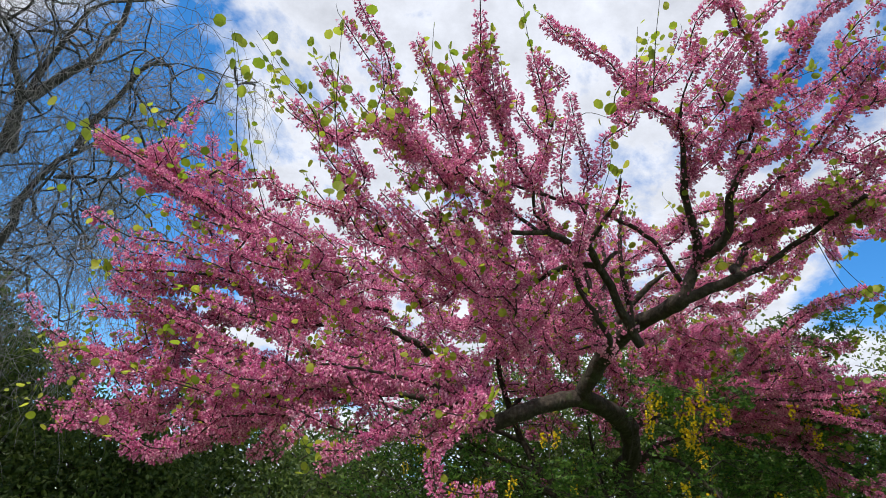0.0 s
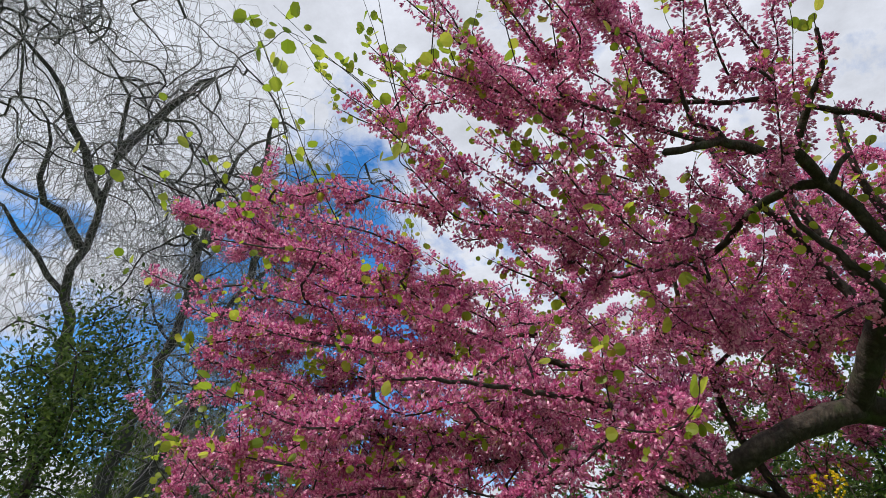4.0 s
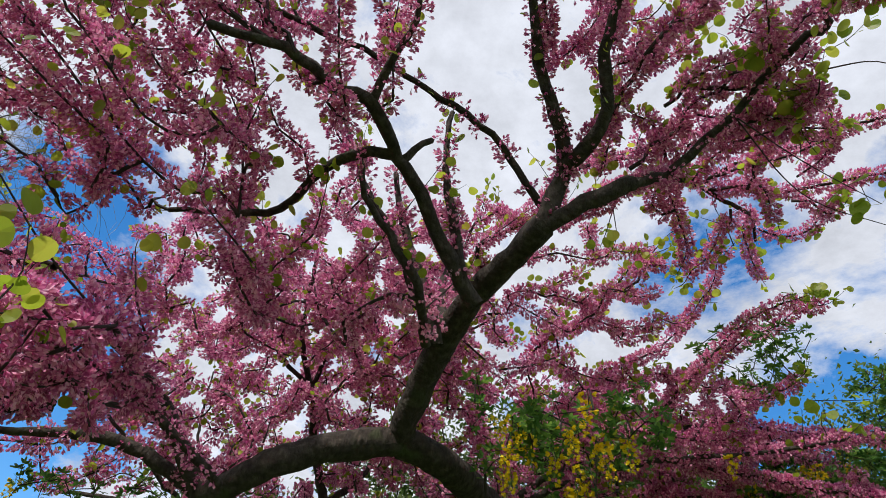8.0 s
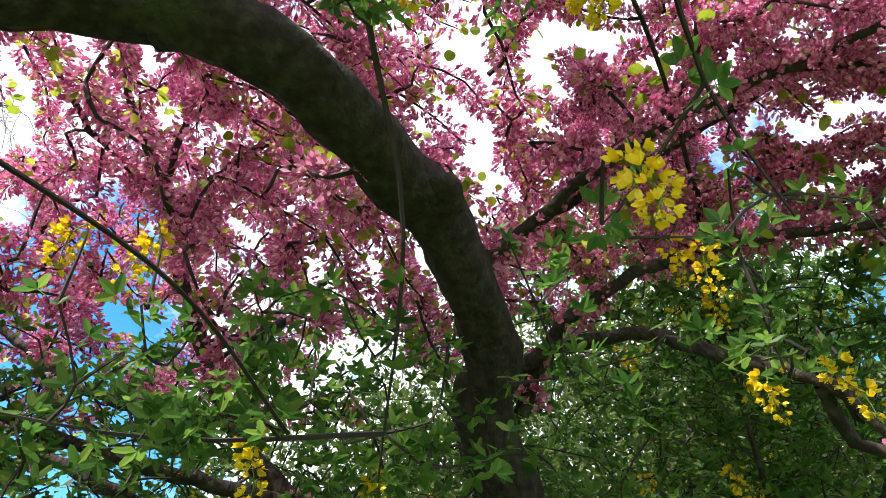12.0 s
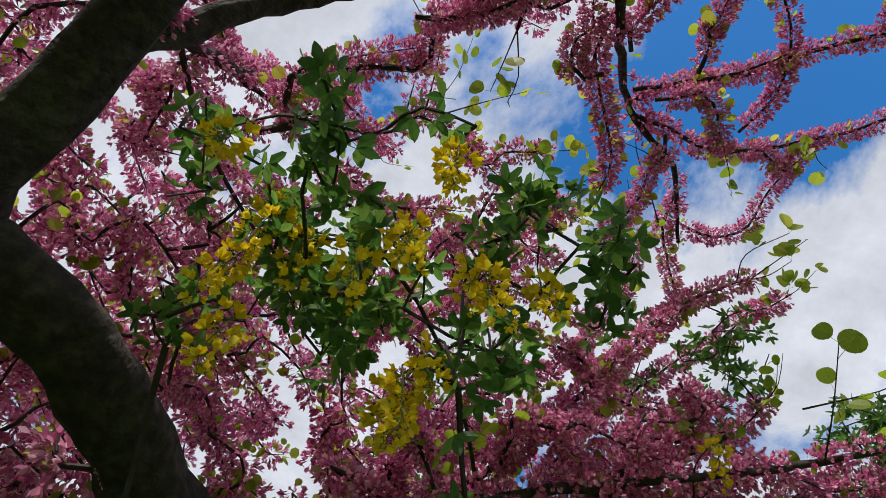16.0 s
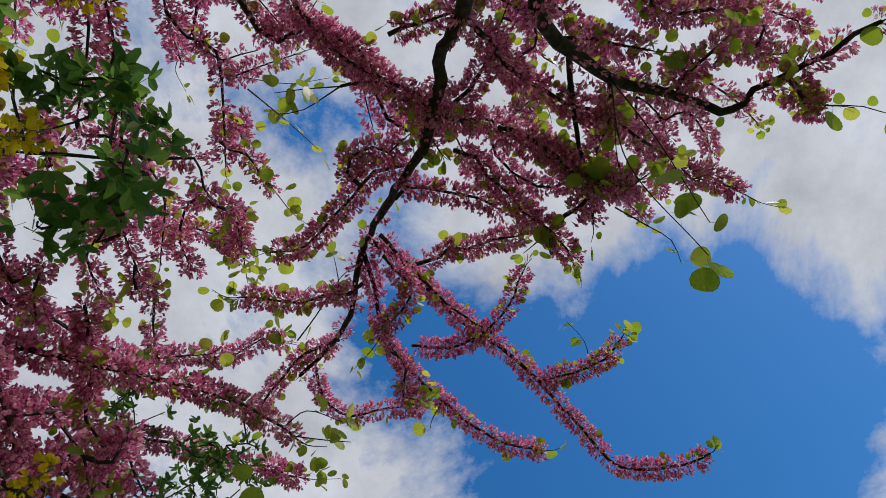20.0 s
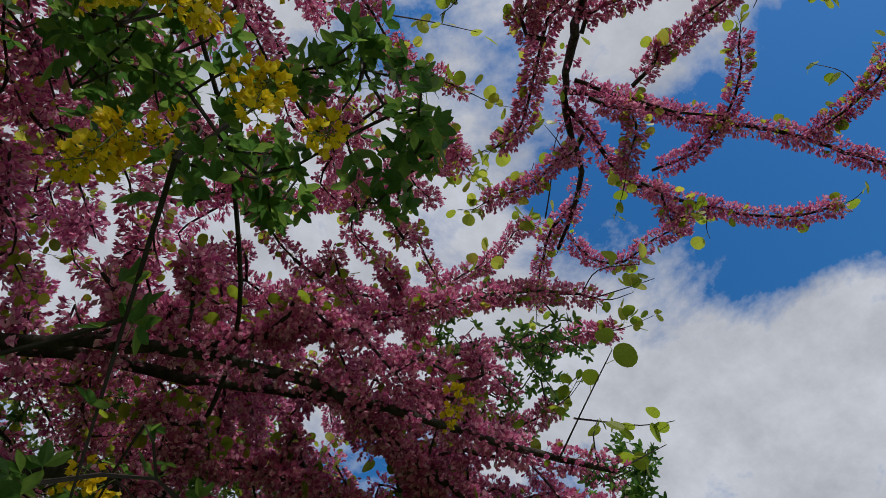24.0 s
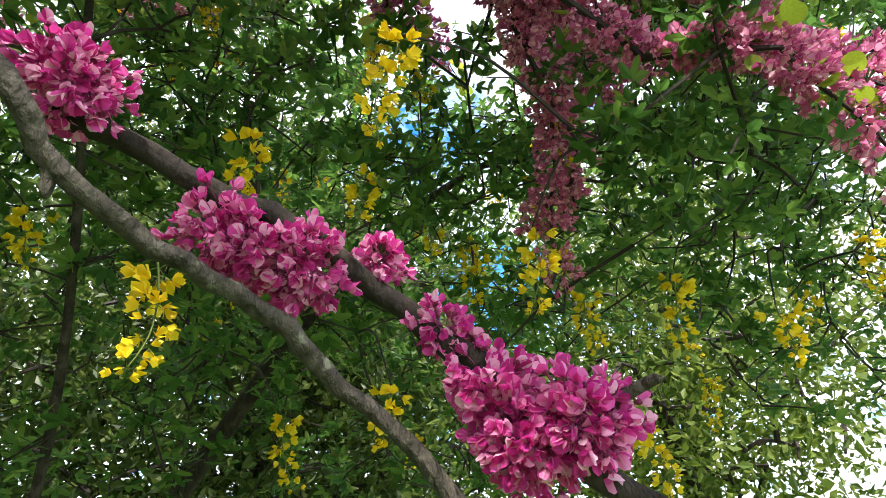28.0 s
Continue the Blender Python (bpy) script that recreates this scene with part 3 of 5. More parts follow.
# upright stem at the back
limb("limb", [(1.59, 4.70, 1.80), (1.11, 4.82, 2.11), (0.76, 4.79, 2.46), (0.54, 4.70, 2.90), (0.49, 4.55, 3.10), (0.44, 4.53, 3.21), (0.39, 4.44, 3.30), (0.37, 4.28, 3.41), (0.38, 4.10, 3.67)], 0.034, 0.010, bloom=0.2)
limb("limb", [(0.46, 4.55, 3.16), (0.53, 4.41, 3.38), (0.61, 4.29, 3.58), (0.69, 4.20, 3.88)], 0.013, 0.006, bloom=0.4)
limb("limb", [(0.49, 4.57, 3.10), (0.59, 4.55, 3.18), (0.72, 4.50, 3.26), (1.02, 4.41, 3.43), (1.35, 4.31, 3.60)], 0.014, 0.006, bloom=0.4)
limb("limb", [(0.43, 4.53, 3.19), (0.31, 4.40, 3.22), (0.27, 4.21, 3.25), (0.20, 3.99, 3.36)], 0.013, 0.006, bloom=0.4)
limb("limb", [(1.11, 4.82, 2.11), (0.61, 5.00, 2.26), (0.12, 5.10, 2.51), (-0.37, 5.09, 2.66), (-0.86, 5.18, 2.70)], 0.028, 0.008)
limb("limb", [(0.76, 4.79, 2.46), (0.30, 4.86, 2.61), (-0.09, 4.80, 2.86), (-0.47, 4.69, 3.16)], 0.02, 0.007)
limb("limb", [(0.96, 4.83, 2.24), (0.51, 4.60, 2.31), (0.11, 4.39, 2.45), (-0.27, 4.18, 2.69)], 0.02, 0.007)
limb("limb", [(0.65, 4.74, 2.67), (0.80, 5.01, 2.97), (0.92, 5.11, 3.38), (0.83, 5.11, 3.79)], 0.02, 0.007)
limb("limb", [(0.31, 5.07, 2.41), (0.02, 5.30, 2.76), (-0.27, 5.39, 3.17), (-0.36, 5.39, 3.67)], 0.016, 0.006)
# long sprays reaching out on the weeping tree's side
limb("limb", [(-0.20, 3.25, 2.72), (-0.63, 3.29, 2.77), (-0.87, 3.03, 2.87), (-1.03, 2.85, 2.93), (-1.29, 2.63, 2.98), (-1.64, 2.50, 3.09)], 0.013, 0.004, bloom=1.0)
limb("limb", [(-0.56, 3.30, 2.60), (-0.82, 3.10, 2.63), (-1.07, 2.89, 2.63), (-1.37, 2.71, 2.52)], 0.011, 0.004, bloom=1.0)
limb("limb", [(-0.11, 3.51, 2.40), (-0.44, 3.25, 2.30), (-0.81, 3.02, 2.31), (-1.04, 2.83, 2.33), (-1.34, 2.64, 2.43)], 0.012, 0.004, bloom=1.0)
limb("limb", [(-0.11, 3.51, 2.38), (-0.44, 3.25, 2.19), (-0.76, 2.99, 2.11), (-1.12, 2.89, 2.13), (-1.63, 2.99, 2.20)], 0.012, 0.004, bloom=1.0)
limb("limb", [(0.45, 3.51, 2.23), (0.30, 3.15, 2.26), (0.16, 2.79, 2.21), (-0.03, 2.43, 2.13), (-0.22, 2.17, 2.06)], 0.014, 0.004, bloom=0.7)
# low twigs beside the end of the path
limb("branch", [(1.940, 4.160, 2.140), (1.983, 4.218, 2.069), (2.020, 4.206, 2.047), (2.058, 4.201, 2.027), (2.095, 4.196, 2.018), (2.148, 4.195, 1.998), (2.190, 4.187, 1.980), (2.226, 4.174, 1.965), (2.269, 4.163, 1.934), (2.307, 4.146, 1.903), (2.335, 4.130, 1.873), (2.364, 4.107, 1.839), (2.386, 4.085, 1.798), (2.408, 4.053, 1.763), (2.434, 4.019, 1.726)], 0.0105, 0.009, "dark flowering branch", nodes=False)
limb("branch", [(1.970, 4.150, 2.090), (2.019, 4.155, 2.012), (2.040, 4.145, 1.981), (2.062, 4.155, 1.956), (2.090, 4.157, 1.937), (2.119, 4.164, 1.923), (2.152, 4.168, 1.910), (2.189, 4.167, 1.897), (2.221, 4.165, 1.879), (2.249, 4.163, 1.859), (2.281, 4.158, 1.829), (2.313, 4.147, 1.802), (2.336, 4.138, 1.770), (2.358, 4.125, 1.734)], 0.0075, 0.0062, "grey lichened bare branch", nodes=False, mat=GREY_BARK)

# where twigs fill the crown: centre, radii, count
CROWN = [((-0.67, 2.77, 2.65), (0.8, 0.6, 0.5), 62), ((0.06, 2.67, 2.96), (0.75, 0.5, 0.45), 100), ((0.17, 2.41, 3.40), (0.95, 0.4, 0.28), 58), ((0.48, 4.22, 3.27), (1.4, 0.7, 0.65), 150),
         ((0.64, 3.63, 3.19), (0.8, 0.4, 0.45), 54), ((0.21, 5.06, 3.27), (1.4, 0.5, 0.75), 180), ((1.38, 2.35, 3.67), (0.7, 0.45, 0.36), 82), ((2.21, 4.10, 2.92), (0.7, 0.4, 0.32), 160), ((1.38, 4.57, 3.13), (0.8, 0.5, 0.45), 130),
         ((-0.75, 3.66, 2.72), (0.7, 0.7, 0.5), 40), ((-0.23, 2.68, 2.13), (0.65, 0.4, 0.24), 52), ((1.68, 3.72, 3.40), (0.45, 0.35, 0.25), 45),
         ((0.56, 3.05, 2.62), (0.34, 0.22, 0.26), 18), ((0.31, 4.30, 2.50), (1.0, 0.6, 0.3), 24), ((2.53, 4.11, 2.73), (0.45, 0.3, 0.26), 65), ((1.99, 4.42, 3.10), (0.55, 0.35, 0.28), 50),
         ((0.97, 4.06, 3.29), (0.5, 0.4, 0.34), 110), ((2.05, 4.82, 3.41), (0.5, 0.4, 0.3), 64), ((0.61, 4.71, 3.68), (0.9, 0.5, 0.4), 80)]
CLEAR = [((0.24, 0.26, 1.50), 0.85), ((0.29, 0.86, 1.55), 0.85), ((0.35, 1.12, 1.56), 0.85), ((0.49, 1.27, 1.59), 0.8), ((0.74, 1.59, 1.57), 0.75), ((1.03, 1.95, 1.53), 0.7), ((1.37, 2.27, 1.55), 0.65), ((1.33, 2.75, 1.55), 0.6), ((1.27, 3.11, 1.59), 0.52), ((1.30, 3.30, 1.71), 0.5), ((1.41, 3.18, 1.81), 0.52), ((1.54, 3.07, 1.85), 0.55), ((1.75, 2.99, 1.78), 0.62), ((1.68, 3.14, 1.80), 0.52), ((1.69, 3.30, 1.77), 0.5), ((1.93, 3.42, 1.76), 0.48), ((2.12, 3.71, 1.71), 0.4), ((2.09, 3.81, 1.71), 0.34), ((0.99, 2.49, 2.23), 0.35), ((1.16, 2.78, 2.11), 0.35), ((2.16, 2.71, 2.65), 0.55), ((1.93, 2.69, 2.39), 0.45), ((1.92, 2.98, 2.67), 0.42), ((2.33, 4.11, 1.95), 0.2), ((2.19, 3.23, 2.53), 0.33)]


def is_clear(p):
    return all(np.linalg.norm(p - np.array(c)) > r for c, r in CLEAR)


targets = []
for c, r, n in CROWN:
    q = unit(rng.normal(size=(n, 3))) * rng.random((n, 1)) ** (1 / 2.4)
    targets.extend(np.array(c) + q * np.array(r))
targets = [t for t in targets if is_clear(t)]
hub = np.array((0.7, 3.3, 2.4))
targets.sort(key=lambda t: np.linalg.norm(t - hub))
twigs = Soup()


def spray(points, bloom=1.0, leafy=0.5, r0=0.006):
    """A flowering twig whose line is known."""
    line = spline(points, 0.05)
    line[1:] += rng.normal(size=(len(line) - 1, 3)) * 0.007
    steps = np.arange(len(line))[:, None]
    sway = rng.normal(size=3) * 0.022 * np.sin(steps * rng.uniform(0.5, 0.9) + rng.uniform(0, 6)) + rng.normal(size=3) * 0.014 * np.sin(steps * 1.7 + rng.uniform(0, 6))
    line += sway * np.minimum(1, steps / 3)
    tube(twigs, line, [r0, 0.0025], 5)
    NODES.extend(line[2::2])
    NODE_DIR.extend(unit(np.gradient(line, axis=0))[2::2])
    SPRAYS.append((line, 0.003, bloom, leafy))
    if line[0][0] > 1.2 and line[0][2] > 2.3:
        SPRAYS.append((line, 0.010, bloom * 0.8, 0.5 * leafy))
    elif len(line) > 8:
        way = unit(np.gradient(line, axis=0))
        for k in range(3, len(line) - 1, 2):
            out = unit(way[k] * rng.uniform(0.2, 0.9) + rng.normal(size=3) * 0.5 + (0, 0, 0.5))
            reach = rng.uniform(0.06, 0.24) if rng.random() < 0.75 else rng.uniform(0.24, 0.42)
            spur = spline([line[k], line[k] + out * reach * 0.5, line[k] + out * reach + np.array((0, 0, 0.12 * reach)) + rng.normal(size=3) * 0.01], 0.03)
            if not all(is_clear(q) for q in spur):
                continue
            tube(twigs, spur, [0.0032, 0.0018], 4)
            SPRAYS.append((spur, 0.003, rng.uniform(0.6, 1.2), rng.choice([0.0, 0.0, 0.4, 0.8])))


# over the path
spray([(1.06, 3.61, 3.15), (1.17, 3.61, 3.33), (1.24, 3.48, 3.39), (1.39, 3.38, 3.49), (1.48, 3.25, 3.56), (1.60, 3.16, 3.59), (1.76, 3.01, 3.58), (1.88, 2.84, 3.52), (1.99, 2.63, 3.43), (2.13, 2.50, 3.44)], 1.0, 0.8, 0.012)
spray([(1.52, 4.28, 3.33), (1.75, 4.07, 3.48), (1.92, 3.88, 3.60), (2.05, 3.69, 3.69)], 1.1, 1.0, 0.009)
spray([(1.72, 4.32, 2.86), (1.79, 4.32, 3.10), (1.96, 4.24, 3.34), (2.16, 4.13, 3.39), (2.33, 3.93, 3.56), (2.40, 3.79, 3.67), (2.42, 3.66, 3.73)], 1.1, 1.0, 0.009)
spray([(2.13, 4.19, 2.97), (2.28, 4.15, 3.22), (2.42, 4.10, 3.36), (2.63, 3.87, 3.44), (2.71, 3.71, 3.48), (2.75, 3.59, 3.44)], 1.1, 1.0, 0.008)
spray([(1.05, 3.57, 3.37), (1.21, 3.60, 3.63), (1.36, 3.60, 3.68), (1.51, 3.56, 3.69), (1.57, 3.51, 3.68)], 1.0, 1.0, 0.008)
# right side, low
spray([(2.31, 4.11, 3.00), (2.49, 4.18, 3.03), (2.70, 4.05, 2.97), (2.79, 3.87, 2.93), (2.86, 3.73, 2.84)], 1.2, 1.0, 0.007)
spray([(2.45, 4.12, 2.54), (2.84, 4.14, 2.81), (3.02, 4.02, 2.77), (3.07, 3.83, 2.64)], 1.2, 1.0, 0.007)
spray([(2.29, 4.19, 2.53), (2.73, 4.27, 2.73), (3.10, 4.21, 2.81), (3.24, 4.01, 2.64), (3.25, 3.84, 2.48)], 1.2, 1.0, 0.007)
spray([(2.35, 4.08, 3.02), (2.50, 4.18, 3.28), (2.64, 4.03, 3.24), (2.72, 3.84, 3.14)], 1.2, 1.0, 0.007)
spray([(2.45, 4.12, 2.53), (2.64, 4.10, 2.40), (2.71, 4.01, 2.34), (2.76, 3.97, 2.26), (2.82, 3.93, 2.22), (2.91, 3.93, 2.12)], 0.75, 0.4, 0.007)
spray([(2.71, 4.01, 2.34), (2.83, 3.96, 2.35), (2.93, 3.91, 2.25)], 0.75, 0.2)
spray([(2.45, 4.12, 2.54), (2.59, 4.23, 2.51), (2.67, 4.26, 2.43), (2.73, 4.32, 2.33), (2.74, 4.38, 2.23)], 0.75, 0.1)
spray([(2.60, 4.22, 2.51), (2.67, 4.25, 2.42), (2.72, 4.30, 2.32), (2.73, 4.36, 2.22), (2.73, 4.38, 2.15)], 0.4, 0.0, 0.004)
spray([(2.00, 4.28, 2.57), (2.20, 4.31, 2.66), (2.47, 4.24, 2.72), (2.73, 4.12, 2.63)], 1.4, 0.3)
spray([(1.87, 4.32, 2.56), (2.07, 4.22, 2.69), (2.32, 4.09, 2.67), (2.54, 3.98, 2.60)], 1.4, 0.3)
# high over the start of the path
spray([(1.37, 2.51, 3.28), (1.41, 2.44, 3.44), (1.43, 2.23, 3.61), (1.26, 2.06, 3.84), (1.07, 1.96, 3.98)], 1.2, 0.4, 0.012)
spray([(1.42, 2.30, 3.56), (1.52, 2.04, 3.74), (1.61, 1.86, 3.80), (1.71, 1.71, 3.83)], 1.2, 0.4, 0.008)
spray([(1.22, 2.63, 3.25), (1.11, 2.39, 3.46), (0.91, 2.30, 3.55), (0.67, 2.21, 3.70), (0.44, 2.14, 3.80)], 1.2, 0.6, 0.009)
spray([(1.35, 2.75, 3.08), (1.49, 2.51, 3.21), (1.62, 2.29, 3.32), (1.71, 2.08, 3.49), (1.80, 1.91, 3.57)], 1.2, 0.5, 0.010)
spray([(1.56, 2.86, 3.17), (1.75, 2.67, 3.34), (1.94, 2.41, 3.38), (2.13, 2.15, 3.45)], 1.1, 0.6, 0.008)
spray([(0.55, 2.47, 2.86), (0.40, 2.33, 3.05), (0.27, 2.21, 3.24), (0.13, 2.10, 3.37)], 1.2, 0.5, 0.009)
spray([(0.49, 2.44, 2.85), (0.26, 2.36, 2.95), (-0.01, 2.24, 3.01), (-0.29, 2.13, 3.08)], 1.2, 0.5, 0.009)
# low in front
spray([(0.30, 3.15, 2.26), (0.35, 2.80, 2.25), (0.16, 2.64, 2.08), (-0.04, 2.59, 1.94), (-0.22, 2.52, 1.80)], 1.3, 0.6, 0.008)
spray([(0.30, 3.15, 2.26), (0.27, 2.85, 2.15), (0.20, 2.71, 2.03), (0.22, 2.63, 1.79)], 1.3, 0.5, 0.008)
spray([(-0.11, 3.51, 2.38), (-0.27, 2.96, 2.24), (-0.66, 2.74, 1.93), (-0.95, 2.54, 1.73)], 1.3, 0.6, 0.008)
spray([(-0.44, 3.25, 2.19), (-0.69, 2.94, 1.98), (-1.08, 2.79, 1.87), (-1.33, 2.74, 1.82)], 1.3, 0.5, 0.008)
# reaching out level on the weeping tree's side
for pts in ([(-0.53, 3.08, 2.88), (-0.72, 3.25, 3.01), (-1.10, 3.03, 3.06), (-1.30, 2.86, 3.14), (-1.47, 2.73, 3.15), (-1.70, 2.54, 3.14)], [(-0.54, 3.24, 2.64), (-0.81, 3.11, 2.68), (-1.10, 2.97, 2.68), (-1.29, 2.91, 2.55), (-1.48, 2.79, 2.55)],
            [(-0.54, 3.30, 2.60), (-0.83, 3.25, 2.62), (-1.17, 3.15, 2.47), (-1.38, 3.03, 2.47), (-1.60, 2.92, 2.33)], [(-0.64, 3.30, 2.30), (-1.05, 3.36, 2.37), (-1.36, 3.20, 2.33), (-1.50, 3.14, 2.23), (-1.68, 3.02, 2.20)],
            [(-0.54, 3.30, 2.21), (-1.03, 3.41, 2.22), (-1.38, 3.23, 2.19), (-1.68, 3.05, 2.08)], [(-0.45, 3.30, 2.21), (-0.77, 3.41, 2.11), (-1.16, 3.26, 2.05), (-1.38, 3.14, 1.98), (-1.48, 3.09, 1.95)],
            [(-0.34, 3.25, 2.31), (-0.58, 3.24, 2.24), (-0.83, 3.20, 1.97), (-1.00, 3.14, 1.87), (-1.13, 3.08, 1.78)], [(-0.92, 3.03, 2.97), (-1.13, 2.92, 2.99), (-1.36, 2.75, 3.04), (-1.44, 2.60, 3.15)]):
    spray(pts, 1.3, 0.7, 0.007)
    spray([np.array(p) + rng.normal(size=3) * 0.03 * (k > 0) for k, p in enumerate(pts[:-1])], 1.3, 0.4, 0.004)
# thick sprays round the hanging branch
spray([(1.40, 3.25, 3.28), (1.51, 3.21, 3.31), (1.61, 3.12, 3.33), (1.70, 3.02, 3.34), (1.76, 2.92, 3.34), (1.81, 2.81, 3.33), (1.89, 2.72, 3.32), (1.94, 2.65, 3.29)], 1.25, 0.7, 0.007)
spray([(1.46, 3.26, 3.33), (1.53, 3.16, 3.35), (1.63, 3.07, 3.37), (1.74, 3.00, 3.38), (1.84, 2.99, 3.37)], 1.25, 0.7, 0.007)
spray([(1.76, 2.95, 3.38), (1.68, 2.83, 3.37), (1.63, 2.77, 3.36), (1.56, 2.74, 3.34)], 1.25, 0.7, 0.007)
spray([(1.88, 3.04, 3.50), (1.90, 3.19, 3.49), (1.98, 3.29, 3.46), (2.04, 3.39, 3.43), (2.04, 3.46, 3.41)], 1.25, 0.7, 0.007)
spray([(1.86, 2.93, 3.42), (1.95, 2.84, 3.41), (2.02, 2.76, 3.39), (2.12, 2.73, 3.36), (2.20, 2.71, 3.34)], 1.25, 0.7, 0.007)
spray([(1.82, 2.81, 3.32), (1.87, 2.71, 3.30), (1.95, 2.62, 3.27), (2.02, 2.55, 3.24), (2.07, 2.47, 3.21)], 1.25, 0.7, 0.007)
spray([(2.16, 3.21, 3.64), (2.26, 3.16, 3.62), (2.33, 3.20, 3.59), (2.41, 3.26, 3.56)], 1.25, 0.7, 0.007)
spray([(2.18, 3.10, 3.51), (2.16, 2.99, 3.52), (2.16, 2.87, 3.52), (2.16, 2.76, 3.51)], 1.25, 0.7, 0.007)
spray([(2.23, 3.29, 3.61), (2.23, 3.44, 3.58), (2.20, 3.55, 3.56), (2.21, 3.63, 3.53)], 1.25, 0.7, 0.007)
spray([(2.51, 3.25, 3.69), (2.62, 3.23, 3.65), (2.71, 3.22, 3.61)], 1.25, 0.7, 0.007)
spray([(1.54, 3.04, 3.36), (1.52, 2.93, 3.36), (1.47, 2.82, 3.34)], 1.25, 0.7, 0.007)
spray([(2.08, 2.68, 3.31), (2.03, 2.58, 3.30), (2.02, 2.50, 3.28)], 1.25, 0.7, 0.007)
spray([(1.81, 2.40, 3.18), (1.77, 2.36, 3.16), (1.70, 2.34, 3.15)], 1.25, 0.7, 0.007)
spray([(1.82, 2.21, 3.08), (1.87, 2.18, 3.06), (1.89, 2.16, 3.05)], 1.25, 0.7, 0.007)
spray([(1.91, 3.20, 3.43), (1.84, 3.22, 3.44), (1.82, 3.15, 3.45), (1.80, 3.05, 3.45)], 1.25, 0.7, 0.007)
spray([(1.62, 2.67, 3.27), (1.64, 2.57, 3.25), (1.68, 2.45, 3.21)], 1.25, 0.7, 0.007)
spray([(1.97, 3.12, 3.49), (1.95, 3.02, 3.49), (1.99, 2.91, 3.49), (2.05, 2.84, 3.47)], 1.25, 0.7, 0.007)
for t in targets:
    nodes = np.array(NODES)
    gap = nodes - t
    dist = np.sqrt((gap**2).sum(1))
    dist = dist + 0.5 * np.abs(dist - 0.4) + 0.25 * np.maximum(0, nodes[:, 2] - t[2])
    k = int(np.argmin(dist))
    a, span = nodes[k], float(np.linalg.norm(t - nodes[k]))
    if span < 0.1 or span > 1.3:
        continue
    way = unit(t - a)
    bend = unit(np.array(NODE_DIR[k]) * 0.7 + way + (0, 0, -0.15))
    m1 = a + bend * span * 0.36 + rng.normal(size=3) * 0.02
    m2 = a + (t - a) * 0.72 + np.array((0, 0, 0.03)) + rng.normal(size=3) * 0.025
    out = unit((t - hub) * (1, 1, 0.45) + rng.normal(size=3) * 0.12)
    reach = rng.uniform(0.10, 0.36)
    tip = t + out * reach + np.array((0, 0, 0.10 * reach)) + rng.normal(size=3) * 0.02
    line = spline([a, m1, m2, t + out * reach * 0.45, tip], 0.05)
    if not all(is_clear(p) for p in line[::2]):
        continue
    r0 = 0.0045 + 0.006 * min(span, 0.8)
    tube(twigs, line, [r0, 0.0022], 5)
    d = unit(np.gradient(line, axis=0))
    NODES.extend(line[2::2])
    NODE_DIR.extend(d[2::2])
    SPRAYS.append((line, 0.003, rng.choice([0.7, 1.0, 1.2, 1.3]), rng.choice([0.0, 0.3, 0.6, 1.0])))
under(part("fine_twig", twigs, [TWIG], judas, "thin dark flowering twigs", kind="stuff"), judas)

# flowers along the sprays
places, ways, sizes = [], [], []
leaf_at, leaf_way, leaf_size = [], [], []
shoots = Soup()
for line, rad, dens, leafy in SPRAYS:
    seg = np.linalg.norm(np.diff(line, axis=0), axis=1)
    s = np.r_[0, np.cumsum(seg)]
    total = s[-1]
    knots = np.arange(0.03, total, 0.0165)
    keep = rng.random(len(knots)) < dens * (0.6 + 0.4 * np.sin(knots * rng.uniform(8, 14) + rng.uniform(0, 6)) ** 2)
    knots = knots[keep]
    mid = np.stack([np.interp(knots, s, line[:, i]) for i in range(3)], 1)
    d = unit(np.stack([np.interp(knots, s, np.gradient(line[:, i], s)) for i in range(3)], 1)) if len(knots) else mid
    for p, dd in zip(mid, d):
        n = rng.integers(15, 23)
        out = rng.normal(size=(n, 3))
        out = unit(out - (out @ dd)[:, None] * dd)
        w = unit(out + dd * rng.normal(0.25, 0.35, size=(n, 1)) + np.array((0, 0, -0.12)))
        places.append(p + out * (rad * 0.8 + rng.uniform(0, 0.017, (n, 1))) + dd * rng.normal(size=(n, 1)) * 0.008)
        ways.append(w)
        sizes.append(rng.uniform(0.017, 0.031, n))
    if leafy > 0.1:
        d1 = unit(line[-1] - line[-2])
        n = int(rng.integers(3, 9) * leafy + 1)
        reach = rng.uniform(0.06, 0.24) * leafy
        up = unit(d1 + np.array((0, 0, 0.5)) + rng.normal(size=3) * 0.3)
        shoot = spline([line[-1], line[-1] + d1 * reach * 0.5, line[-1] + d1 * reach * 0.5 + up * reach * 0.6], 0.03)
        tube(shoots, shoot, [0.0018, 0.0009], 3)
        for k in range(n):
            q = shoot[rng.integers(len(shoot) // 3, len(shoot))]
            side = unit(rng.normal(size=3) + up * 0.7)
            sz = rng.uniform(0.018, 0.044)
            leaf_at.append(q + side * 0.5 * sz)
            leaf_way.append(side)
            leaf_size.append(sz)
        for k in range(rng.integers(2, 10) * (3 if (line[-1][0] > 1.6 and line[-1][2] > 2.9) or line[-1][1] > 3.9 else 2)):
            q = line[rng.integers(len(line) // 3, len(line))]
            side = unit(rng.normal(size=3) + (0, 0, 0.4))
            sz = rng.uniform(0.014, 0.034)
            leaf_at.append(q + side * (0.5 * sz + 0.015))
            leaf_way.append(side)
            leaf_size.append(sz)
